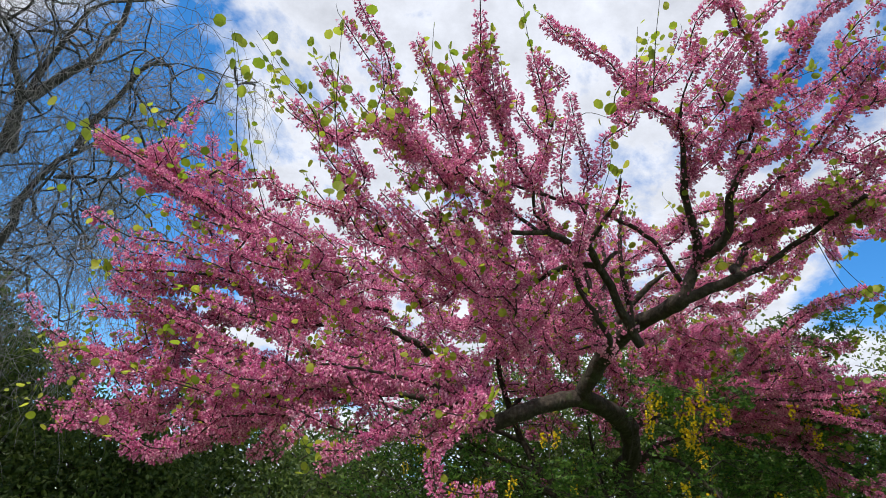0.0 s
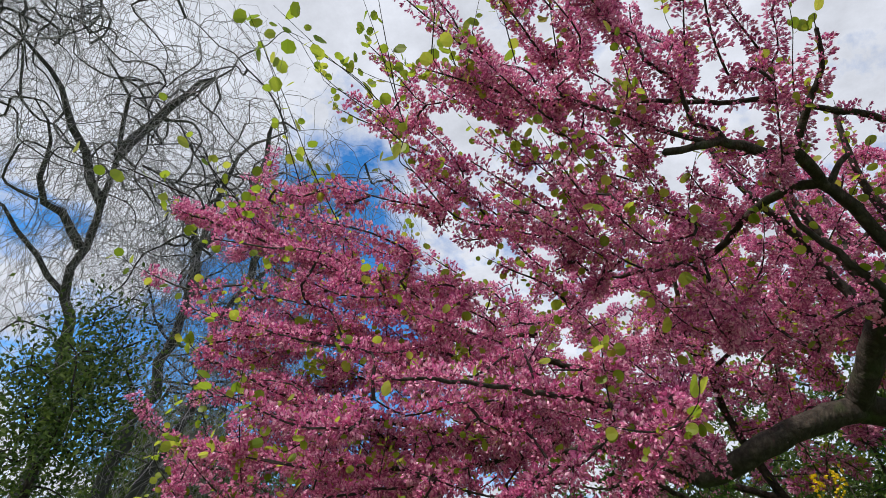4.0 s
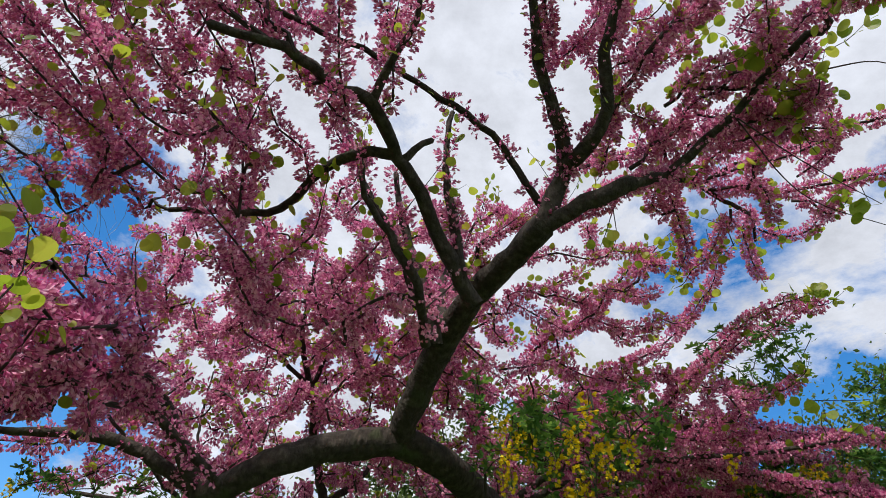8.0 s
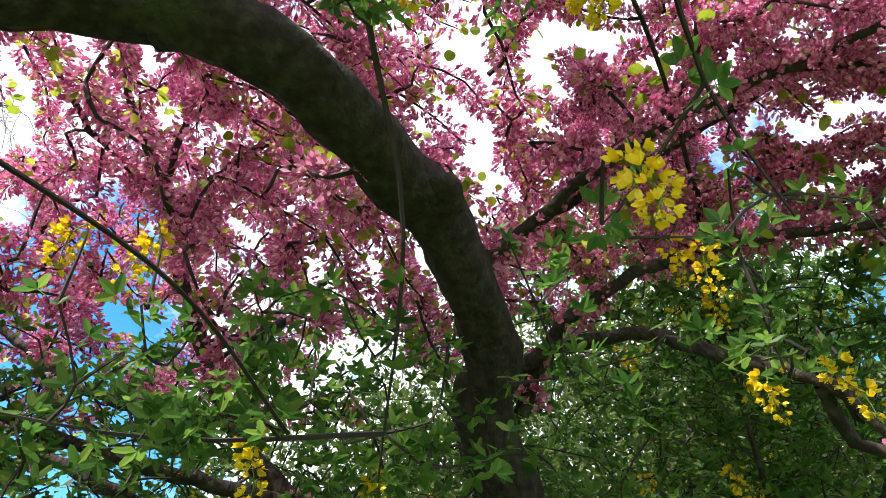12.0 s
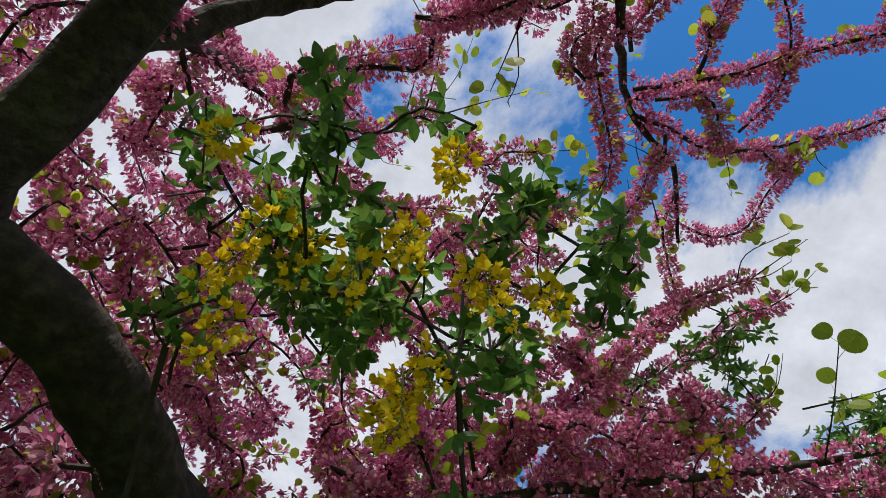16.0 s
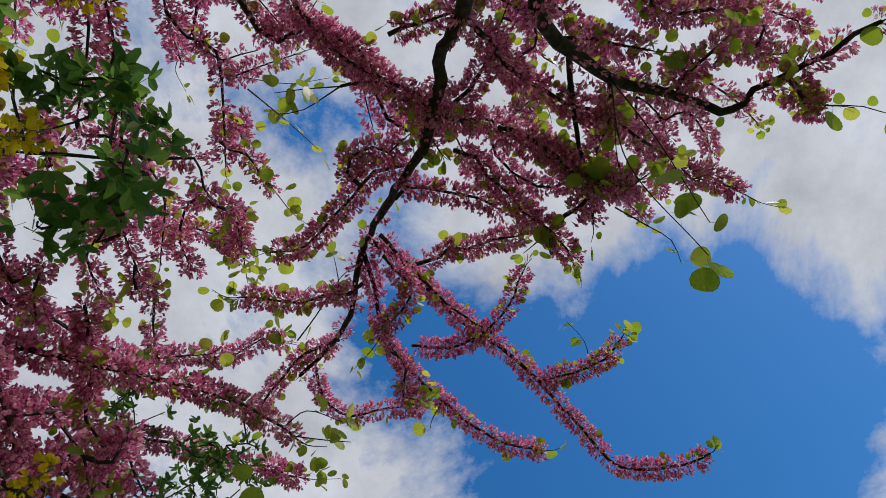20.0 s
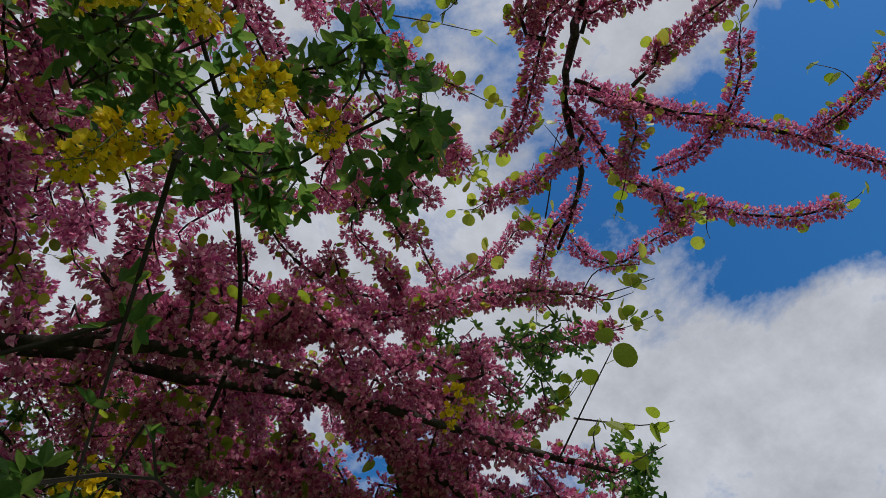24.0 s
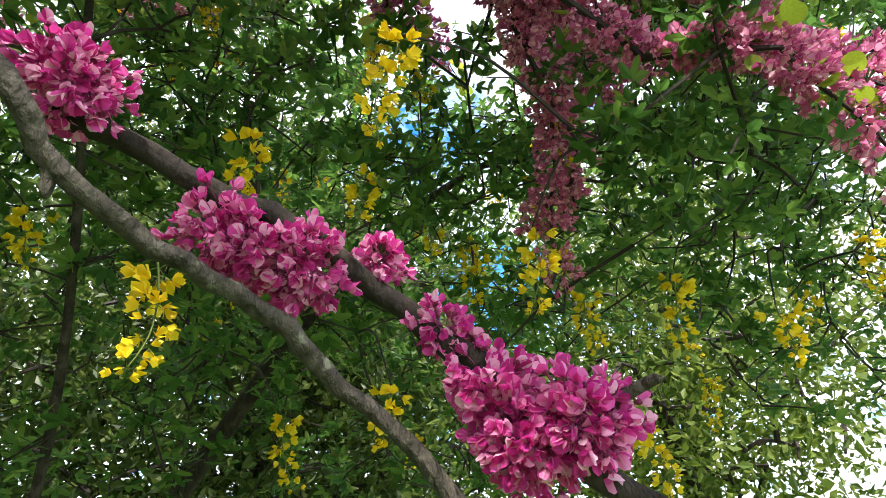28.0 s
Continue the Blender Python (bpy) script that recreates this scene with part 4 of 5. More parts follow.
for pts in ([(-0.71, 2.50, 2.78), (-0.76, 2.29, 2.93), (-0.77, 2.08, 3.06), (-0.79, 1.84, 3.20)], [(-0.50, 2.39, 3.01), (-0.53, 2.23, 3.15), (-0.63, 2.05, 3.20), (-0.72, 1.86, 3.24)],
            [(-0.45, 2.25, 3.16), (-0.44, 2.08, 3.30), (-0.43, 1.94, 3.42)], [(-0.23, 2.28, 3.21), (-0.26, 2.09, 3.35), (-0.29, 1.93, 3.45)], [(-0.04, 2.31, 3.25), (-0.06, 2.14, 3.41), (-0.07, 2.02, 3.57)],
            [(0.09, 2.38, 3.28), (0.11, 2.15, 3.45), (0.20, 2.06, 3.59)], [(-1.15, 2.20, 2.80), (-1.26, 1.98, 2.78), (-1.32, 1.88, 2.76)], [(-1.21, 2.56, 2.97), (-1.17, 2.20, 2.98), (-1.15, 1.95, 3.00)],
            [(2.10, 2.52, 3.39), (2.16, 2.45, 3.33), (2.19, 2.42, 3.27), (2.24, 2.42, 3.22)], [(2.41, 3.57, 3.70), (2.34, 3.49, 3.73), (2.23, 3.38, 3.75), (2.19, 3.29, 3.77)],
            [(2.61, 3.71, 2.97), (2.67, 3.57, 2.90), (2.67, 3.49, 2.86)], [(2.86, 3.73, 2.84), (2.87, 3.64, 2.81), (2.86, 3.57, 2.80)], [(3.07, 3.83, 2.64), (3.08, 3.73, 2.59), (3.08, 3.66, 2.57)],
            [(1.57, 3.51, 3.68), (1.68, 3.42, 3.67), (1.79, 3.34, 3.67)], [(2.05, 3.69, 3.69), (2.09, 3.57, 3.71), (2.15, 3.46, 3.71)], [(0.95, 2.27, 3.57), (0.92, 2.13, 3.73), (0.91, 2.02, 3.90)],
            [(-0.83, 2.35, 2.90), (-0.83, 2.19, 3.02), (-0.83, 2.07, 3.15), (-0.84, 1.99, 3.22), (-0.85, 1.91, 3.29)], [(-0.45, 2.24, 3.05), (-0.52, 2.12, 3.11), (-0.61, 2.04, 3.16), (-0.69, 1.96, 3.19), (-0.73, 1.91, 3.22)],
            [(-0.40, 2.27, 3.00), (-0.42, 2.16, 3.11), (-0.44, 2.05, 3.22), (-0.46, 1.96, 3.31)], [(-0.25, 2.11, 3.05), (-0.20, 1.98, 3.21), (-0.19, 1.91, 3.30)]):
    shoot = spline(pts, 0.03)
    tube(shoots, shoot, [0.0028, 0.001], 4)
    for q in shoot[2:]:
        if rng.random() < 0.62:
            side = unit(rng.normal(size=3) + (0, 0, 0.25))
            sz = rng.uniform(0.026, 0.055)
            leaf_at.append(q + side * 0.5 * sz)
            leaf_way.append(side)
            leaf_size.append(sz)
# leaves at the ends of long bare shoots
for spot in ((-0.56, 2.13, 3.20), (-0.21, 2.04, 3.06), (-0.25, 2.04, 2.68), (-0.64, 1.92, 3.13), (0.74, 2.07, 3.18), (2.06, 2.58, 2.70), (2.02, 2.55, 2.75), (2.68, 3.53, 2.82), (2.97, 3.62, 2.86), (3.15, 3.66, 2.59), (2.34, 3.45, 2.74), (2.56, 3.62, 2.86), (3.14, 3.91, 2.88), (2.99, 3.86, 2.60), (2.33, 3.61, 3.63), (2.51, 3.37, 3.25), (2.59, 3.44, 3.28), (2.61, 2.61, 3.89), (1.63, 3.34, 3.29), (2.16, 2.74, 3.25), (2.59, 3.37, 3.28), (2.81, 3.86, 4.07), (1.80, 3.44, 3.32), (1.68, 3.35, 3.29), (1.52, 3.03, 3.31), (2.17, 2.73, 3.31), (2.16, 2.80, 3.32), (1.96, 2.56, 3.26), (1.99, 2.62, 3.22), (1.78, 2.18, 3.04), (1.90, 2.15, 3.02), (1.71, 2.39, 3.16), (2.16, 2.97, 3.48), (2.13, 3.36, 3.61), (2.22, 3.47, 3.67), (2.35, 3.62, 3.69), (2.78, 3.48, 3.78), (2.83, 3.19, 3.69), (2.32, 3.75, 3.54), (2.05, 3.85, 3.33), (2.38, 3.78, 3.51)):
    arr = np.array(NODES)
    a = arr[int(np.argmin(np.linalg.norm(arr - np.array(spot), axis=1)))]
    span = float(np.linalg.norm(np.array(spot) - a))
    shoot = spline([a, a * 0.5 + np.array(spot) * 0.5 + rng.normal(size=3) * 0.08 * span, np.array(spot)], 0.03)
    tube(shoots, shoot, [0.0022, 0.001], 4)
    for k in range(int(rng.integers(3, 6))):
        q = shoot[-1 - int(rng.integers(0, min(4, len(shoot) - 1)))]
        side = unit(rng.normal(size=3) + (0, 0, 0.15))
        sz = rng.uniform(0.028, 0.05)
        leaf_at.append(q + side * 0.5 * sz)
        leaf_way.append(side)
        leaf_size.append(sz)
places, ways, sizes = np.vstack(places), np.vstack(ways), np.concatenate(sizes)
near = np.minimum(np.linalg.norm(places - (1.75, 3.0, 1.8), axis=1), np.linalg.norm(places - (2.1, 3.8, 1.7), axis=1)) < 1.25
far = (places[:, 1] > 3.9) & (places[:, 0] < 1.7)
pick = ~far | (rng.random(len(near)) < 0.45)
# the flowers next to the path are pieces of their own
order = np.argsort(np.linalg.norm(places - (1.75, 3.2, 1.8), axis=1))[:290]
alone = np.zeros(len(places), bool)
alone[order] = True
one = Soup()
one.add(*FLOWER)
one_flower = one.mesh("flower", [PETAL, CALYX], True)
flower_turn = frames_along(ways[order])
for k, n in enumerate(order):
    ob = new("flower", one_flower)
    ob.matrix_basis = Matrix.LocRotScale(Vector(places[n]), Matrix(flower_turn[k]).to_quaternion(), Vector((sizes[n] * 0.92,) * 3))
    under(ob, judas)
for flag, proto in ((True, FLOWER), (False, FLOWER_FAR)):
    sel = pick & (near == flag) & ~alone
    if not sel.any():
        continue
    bl = Soup()
    bl.scatter(proto, places[sel], frames_along(ways[sel]), sizes[sel] * np.where(far[sel], 1.4, 0.92 if flag else 1.0))
    under(part("blossom", bl, [PETAL, CALYX], judas, "dense clusters of pink pea flowers", smooth=True, kind="stuff"), judas)
leaf_at, leaf_size = np.array(leaf_at), np.array(leaf_size)
leaf_turn = frames_along(np.array(leaf_way))
order = np.argsort(np.linalg.norm(leaf_at - (1.9, 3.2, 2.0), axis=1))
one = Soup()
one.add(*ROUND)
one_leaf = one.mesh("leaf", [ROUND_LEAF])
for k in order[:280]:
    ob = new("leaf", one_leaf)
    ob.matrix_basis = Matrix.LocRotScale(Vector(leaf_at[k]), Matrix(leaf_turn[k]).to_quaternion(), Vector((leaf_size[k],) * 3))
    under(ob, judas)
lv = Soup()
rest = order[280:6000]
lv.scatter(ROUND, leaf_at[rest], leaf_turn[rest], leaf_size[rest])
rest = order[6000:]
lv.scatter(round_leaf_far(), leaf_at[rest], leaf_turn[rest], leaf_size[rest])
under(part("foliage", lv, [ROUND_LEAF], judas, "fresh yellow-green rounded leaves", kind="stuff"), judas)
under(part("leafy_shoot", shoots, [TWIG], judas, "thin leafy shoots", kind="stuff"), judas)


# flower bunches on the low twigs, each a piece of its own
def bunch(name, at, radius, count, axis):
    s = Soup()
    w = unit(rng.normal(size=(count, 3)) + np.array((0, 0, -0.3)))
    p = np.array(at) + np.array(axis) * rng.uniform(-1, 1, (count, 1)) + w * (radius - 0.012) * rng.random((count, 1)) ** 0.6
    s.scatter(FINE, p, frames_along(unit(w + rng.normal(size=(count, 3)) * 0.35)), rng.uniform(0.017, 0.026, count))
    return under(part(name, s, [PETAL_DEEP, CALYX], judas, "bright pink bunch of pea flowers on old wood", smooth=True), judas)


bunch("flower_head", (2.060, 4.188, 2.043), 0.036, 220, (0.014, -0.005, -0.010))
bunch("flower_head", (2.187, 4.192, 1.952), 0.036, 200, (0.015, -0.006, -0.012))
bunch("flower_head", (2.229, 4.177, 1.942), 0.036, 200, (0.015, -0.006, -0.012))
bunch("flower_head", (2.293, 4.154, 1.947), 0.013, 44, (0.006, -0.002, -0.005))
bunch("flower_head", (2.330, 4.129, 1.885), 0.017, 60, (0.009, -0.003, -0.007))
bunch("flower_head", (2.354, 4.114, 1.843), 0.03, 170, (0.012, -0.005, -0.009))
bunch("flower_head", (2.371, 4.104, 1.808), 0.036, 240, (0.011, -0.004, -0.008))
bunch("flower_head", (2.389, 4.064, 1.813), 0.032, 210, (0.009, -0.003, -0.007))
twist = Soup()
tube(twist, spline([(2.398, 4.051, 1.818), (2.406, 4.034, 1.824), (2.408, 4.020, 1.826)], 0.02), [0.005, 0.0035], 7, 0.05)
under(part("side_stub", twist, [GREY_BARK], judas, "broken grey side twig", smooth=True), judas)
twist = Soup()
tube(twist, spline([(2.069, 4.159, 1.951), (2.071, 4.159, 1.937), (2.072, 4.160, 1.928)], 0.01), [0.0055, 0.0028], 7, 0.05)
under(part("side_stub", twist, [GREY_BARK], judas, "broken grey side twig", smooth=True), judas)


# ---- laburnum ----
def raceme_mesh(length, count):
    """A hanging yellow flower chain, its top at the origin."""
    s = Soup()
    line = spline(np.array([(0, 0, 0), (length * 0.10, length * 0.03, -length * 0.3), (length * 0.05, -length * 0.06, -length * 0.7), (-length * 0.04, 0, -length)]), 0.01)
    tube(s, line, [0.0013, 0.0006], 4, 0, 1)
    t = np.sort(np.linspace(0.1, 1, count) + rng.normal(size=count) * 0.03).clip(0.06, 1)
    ang = np.arange(count) * 2.4 + rng.normal(size=count) * 0.5
    out = np.stack([np.cos(ang), np.sin(ang), rng.normal(-0.2, 0.35, count)], 1)
    at = np.stack([np.interp(t, np.linspace(0, 1, len(line)), line[:, i]) for i in range(3)], 1)
    s.scatter(FLOWER, at, frames_along(unit(out)), 0.033 * (1.1 - 0.5 * t) * rng.uniform(0.75, 1.15, count))
    return s.mesh("raceme", [YELLOW, STALK], True)


RACEMES = [raceme_mesh(0.09, 22), raceme_mesh(0.12, 27), raceme_mesh(0.14, 32), raceme_mesh(0.06, 13)]


one = Soup()
one.add(*THREE)
one_three = one.mesh("three_leaf", [LAB_LEAF])


def laburnum(at, label, volumes, leaves, chains, stems, hung=()):
    """A laburnum: stems, branchlets, three-part leaves and hanging chains in given volumes."""
    tree = thing("laburnum", at, label, "tree", "laburnums in flower")
    nodes = []
    for pts, r0, r1 in stems:
        line = spline(pts, 0.08)
        s = Soup()
        tube(s, line, [r0, r1], 8, 0.04)
        under(part("stem", s, [BARK], tree, smooth=True), tree)
        nodes.extend(line)
    tw, lf = Soup(), Soup()
    lp, lw = [], []
    for c, r, share in volumes:
        n = int(leaves * share / 9)
        q = np.array(c) + unit(rng.normal(size=(n, 3))) * rng.random((n, 1)) ** 0.4 * np.array(r)
        for t in q:
            if not is_clear(t):
                continue
            arr = np.array(nodes)
            dd = np.linalg.norm(arr - t, axis=1)
            a = arr[int(np.argmin(dd + 0.4 * np.abs(dd - 0.3)))]
            span = np.linalg.norm(t - a)
            if span > 1.5:
                continue
            line = spline([a, a * 0.5 + t * 0.5 + np.array((0, 0, 0.05 * span)) + rng.normal(size=3) * 0.03, t], 0.07)
            if not all(is_clear(p) for p in line[::2]):
                continue
            tube(tw, line, [0.002 + 0.005 * min(span, 0.8), 0.0016], 4)
            nodes.extend(line[2::2])
            k = rng.integers(6, 12)
            pos = line[rng.integers(len(line) // 2, len(line), k)]
            lp.append(pos + rng.normal(size=(k, 3)) * 0.012)
            lw.append(unit(rng.normal(size=(k, 3)) + (0, 0, 0.25)))
    lp, lw = np.vstack(lp), np.vstack(lw)
    hint = np.array((0, 0, 1.0))
    turn = frames_along(lw)
    up = unit(hint - (lw @ hint)[:, None] * lw + rng.normal(size=lw.shape) * 0.35)
    up = unit(up - (up * lw).sum(1, keepdims=True) * lw)
    turn = np.stack([np.cross(up, lw), up, lw], -1)
    size = rng.uniform(0.026, 0.054, len(lp))
    order = np.argsort(np.linalg.norm(lp - (1.6, 3.4, 1.9), axis=1))
    for k in order[:260]:
        ob = new("leaf", one_three)
        ob.matrix_basis = Matrix.LocRotScale(Vector(lp[k]), Matrix(turn[k]).to_quaternion(), Vector((size[k],) * 3))
        under(ob, tree)
    lf.scatter(THREE_FAR, lp[order[260:]], turn[order[260:]], size[order[260:]])
    under(part("foliage", lf, [LAB_LEAF], tree, "green three-part leaves", kind="stuff"), tree)
    under(part("fine_twig", tw, [TWIG], tree, kind="stuff"), tree)
    for k, p in enumerate(lp[rng.permutation(len(lp))[:chains]]):
        ob = new("raceme", RACEMES[k % 4])
        ob.matrix_basis = pose(*p, rng.uniform(-8, 8), rng.uniform(-8, 8), rng.uniform(0, 360))
        under(ob, tree)
    for k, p in enumerate(hung):
        ob = new("raceme", RACEMES[k % 3])
        ob.matrix_basis = pose(p[0], p[1], p[2] + 0.07, rng.uniform(-8, 8), rng.uniform(-8, 8), rng.uniform(0, 360))
        under(ob, tree)
        s = Soup()
        a = np.array(nodes)
        near_node = a[int(np.argmin(np.linalg.norm(a - np.array(p), axis=1)))]
        tube(s, spline([near_node, near_node * 0.5 + np.array(p) * 0.5 + (0, 0, 0.08), np.array(p) + (0, 0, 0.07)], 0.04), [0.003, 0.0012], 4)
        under(part("twig", s, [TWIG], tree), tree)
    return tree


laburnum((2.1, 5.6, 0.0), "laburnum with hanging yellow chains growing into the judas tree",
         [((1.40, 3.53, 2.53), (0.34, 0.26, 0.12), 0.024), ((1.76, 3.40, 2.58), (0.14, 0.12, 0.1), 0.011), ((1.54, 3.47, 2.49), (0.26, 0.2, 0.12), 0.011), ((2.84, 4.11, 2.31), (0.3, 0.22, 0.2), 0.035), ((3.42, 4.24, 2.26), (0.35, 0.3, 0.3), 0.04), ((2.17, 4.75, 2.61), (0.35, 0.3, 0.25), 0.035), ((0.97, 4.14, 2.12), (0.5, 0.3, 0.2), 0.05), ((2.56, 4.66, 2.44), (0.8, 0.4, 0.45), 0.10), ((1.76, 3.99, 2.24), (0.4, 0.25, 0.2), 0.015), ((2.59, 4.02, 2.68), (0.3, 0.2, 0.2), 0.05), ((2.41, 4.47, 2.49), (0.4, 0.2, 0.25), 0.02), ((0.62, 4.69, 2.05), (1.2, 0.6, 0.5), 0.25), ((2.58, 5.07, 2.46), (1.1, 0.6, 0.6), 0.34), ((1.61, 5.29, 2.77), (1.5, 0.6, 0.6), 0.2), ((3.03, 4.53, 2.79), (0.5, 0.4, 0.35), 0.08), ((3.13, 4.28, 2.48), (0.45, 0.3, 0.3), 0.06), ((3.23, 4.16, 2.63), (0.32, 0.25, 0.25), 0.05), ((2.39, 5.21, 3.40), (0.7, 0.4, 0.45), 0.22), ((3.05, 4.17, 2.91), (0.25, 0.22, 0.2), 0.05), ((-0.08, 4.59, 2.25), (0.7, 0.5, 0.45), 0.14), ((2.55, 3.87, 3.28), (0.28, 0.24, 0.17), 0.03), ((3.09, 3.84, 3.16), (0.15, 0.15, 0.15), 0.025), ((3.44, 3.93, 2.80), (0.22, 0.18, 0.15), 0.03)],
         12500, 72,
         [([(2.11, 5.67, 0.11), (1.99, 5.46, 1.05), (2.15, 5.02, 1.84), (2.02, 4.50, 2.49), (1.89, 4.10, 2.76), (1.64, 3.69, 2.65), (1.41, 3.48, 2.60)], 0.014, 0.003),
          ([(1.99, 5.46, 1.05), (2.36, 5.24, 1.84), (2.67, 4.87, 2.45), (3.03, 4.62, 2.79)], 0.035, 0.007),
          ([(1.99, 5.46, 1.05), (1.30, 5.17, 1.65), (0.72, 4.79, 1.95), (0.22, 4.48, 2.10)], 0.035, 0.007),
          ([(2.07, 5.24, 1.45), (1.50, 5.28, 2.26), (1.32, 5.40, 3.08)], 0.03, 0.007)],
         [(2.19, 3.70, 2.60), (2.66, 3.89, 2.72), (1.53, 3.67, 2.08), (1.11, 3.38, 1.80), (2.43, 3.98, 2.66), (2.32, 4.17, 2.18), (2.66, 3.93, 2.73), (2.47, 3.95, 2.54), (0.87, 4.00, 2.34), (0.80, 3.94, 2.28), (1.79, 4.16, 2.41), (1.84, 4.12, 2.37), (1.88, 4.18, 2.12), (1.93, 4.10, 2.10), (0.63, 4.07, 2.03), (2.24, 4.40, 2.17), (2.58, 4.26, 2.06), (2.88, 4.25, 2.08), (1.25, 3.41, 2.46), (1.32, 3.50, 2.48), (1.39, 3.53, 2.49), (1.48, 3.47, 2.49), (1.59, 3.48, 2.47), (1.68, 3.45, 2.48), (1.53, 3.37, 2.56), (1.33, 3.61, 2.37), (1.54, 3.59, 2.36), (1.53, 3.61, 2.34), (1.57, 3.56, 2.39), (1.30, 3.56, 2.43), (1.55, 3.57, 2.33), (1.49, 3.45, 2.43), (1.61, 3.47, 2.45), (1.52, 3.35, 2.49), (1.43, 3.48, 2.40), (2.16, 4.36, 1.96), (2.97, 4.16, 2.00), (2.85, 4.40, 2.11), (2.88, 4.38, 1.89), (2.54, 4.55, 1.93), (2.77, 4.60, 2.27), (3.44, 4.56, 2.10)])


# ---- leafy bushes and trees behind ----
def leafy(name, at, label, blobs, leaves, size, mat, trunk, category="bush", group=""):
    """A bush or tree: forked stems and a crown of many leaves in uneven clumps."""
    ob = thing(name, at, label, category, group)
    s = Soup()
    for pts, r0, r1 in trunk:
        st = Soup()
        tube(st, spline(pts, 0.3), [r0, r1], 8, 0.05)
        under(part("stem", st, [BARK], ob, smooth=True), ob)
    root = np.array(trunk[0][0][-1])
    tw = Soup()
    nodes = [q for pts, _, _ in trunk for q in spline(pts, 0.3)[1:]]
    pos, way = [], []
    for c, r, share in blobs:
        n = int(leaves * share)
        clumps = max(6, n // 70)
        cc = np.array(c) + unit(rng.normal(size=(clumps, 3))) * rng.random((clumps, 1)) ** 0.45 * np.array(r)
        for q in sorted(cc, key=lambda q: np.linalg.norm(q - root)):
            arr = np.array(nodes)
            dd = np.linalg.norm(arr - q, axis=1) + 0.3 * np.maximum(0, arr[:, 2] - q[2])
            a = arr[int(np.argmin(dd))]
            span = float(np.linalg.norm(q - a))
            line = spline([a, (a + q) / 2 + rng.normal(size=3) * 0.08 * span + np.array((0, 0, 0.06 * span)), q], 0.12)
            tube(tw, line, [0.006 + 0.02 * min(span, 1.2), 0.005], 5)
            nodes.extend(line[2:])
        w = rng.integers(0, clumps, n)
        pos.append(cc[w] + rng.normal(size=(n, 3)) * 0.19)
        way.append(unit(rng.normal(size=(n, 3)) + (0, 0, 0.1)))
    pos, way = np.vstack(pos), np.vstack(way)
    pos[:, 2] = np.maximum(pos[:, 2], 0.05)
    s.scatter(QUICK, pos, frames_along(way), rng.uniform(0.7, 1.35, len(pos)) * size)
    under(part("foliage", s, [mat], ob, kind="stuff"), ob)
    under(part("fine_twig", tw, [TWIG], ob, kind="stuff"), ob)
    return ob


leafy("shrub", (-6.7, 9.4, 0), "dark green bushy shrub beside the weeping trees", [((-6.46, 9.01, 1.20), (2.0, 1.0, 1.1), 1.0)], 20000, 0.095, SHRUB, [([(-6.67, 9.37, -0.10), (-6.57, 9.23, 0.70)], 0.06, 0.04)], group="background shrubs")
leafy("shrub", (-4.7, 9.7, 0), "tall dark green shrub below the hanging twigs", [((-4.57, 9.42, 2.04), (1.5, 0.8, 1.3), 1.0)], 20000, 0.085, SHRUB, [([(-4.68, 9.70, -0.10), (-4.57, 9.56, 0.90)], 0.06, 0.04)], group="background shrubs")
leafy("shrub", (-2.6, 10.6, 0), "dark green bushy shrub behind the judas tree", [((-2.59, 10.57, 1.99), (2.2, 1.0, 1.4), 1.0)], 22000, 0.095, SHRUB, [([(-2.60, 10.64, -0.10), (-2.59, 10.60, 0.70)], 0.06, 0.04)], group="background shrubs")
leafy("tree", (-5.46, 5.01, 0), "small leafy green tree in front of the weeping trees", [((-5.46, 5.01, 3.27), (0.8, 0.6, 1.25), 1.0)], 7500, 0.06, SHRUB, [([(-5.46, 5.01, -0.10), (-5.46, 5.01, 1.20), (-5.46, 5.01, 3.27)], 0.07, 0.03)], "tree", "background trees")
leafy("tree", (0.5, 6.8, 0), "leafy dark green tree behind the laburnum", [((-0.46, 6.49, 1.87), (1.3, 0.6, 0.9), 0.35), ((1.13, 6.52, 2.31), (1.4, 0.7, 1.1), 0.65)], 42000, 0.05, SHRUB, [([(0.46, 6.80, -0.10), (0.54, 6.74, 1.00), (0.73, 6.59, 2.20)], 0.09, 0.03), ([(0.45, 6.77, 0.60), (0.04, 6.61, 1.38), (-0.56, 6.49, 1.97)], 0.06, 0.03)], "tree", "background trees")
leafy("tree", (3.2, 7.0, 0), "tall leafy tree behind the laburnum", [((3.11, 6.78, 2.94), (1.3, 0.9, 1.4), 0.7), ((4.37, 7.46, 2.65), (1.0, 0.8, 1.2), 0.3)], 46000, 0.055, SHRUB, [([(3.25, 7.00, -0.10), (3.23, 6.93, 1.20), (3.11, 6.77, 2.85)], 0.10, 0.04), ([(3.23, 6.98, 0.90), (3.70, 7.19, 1.85), (4.27, 7.45, 2.65)], 0.07, 0.03)], "tree", "background trees")
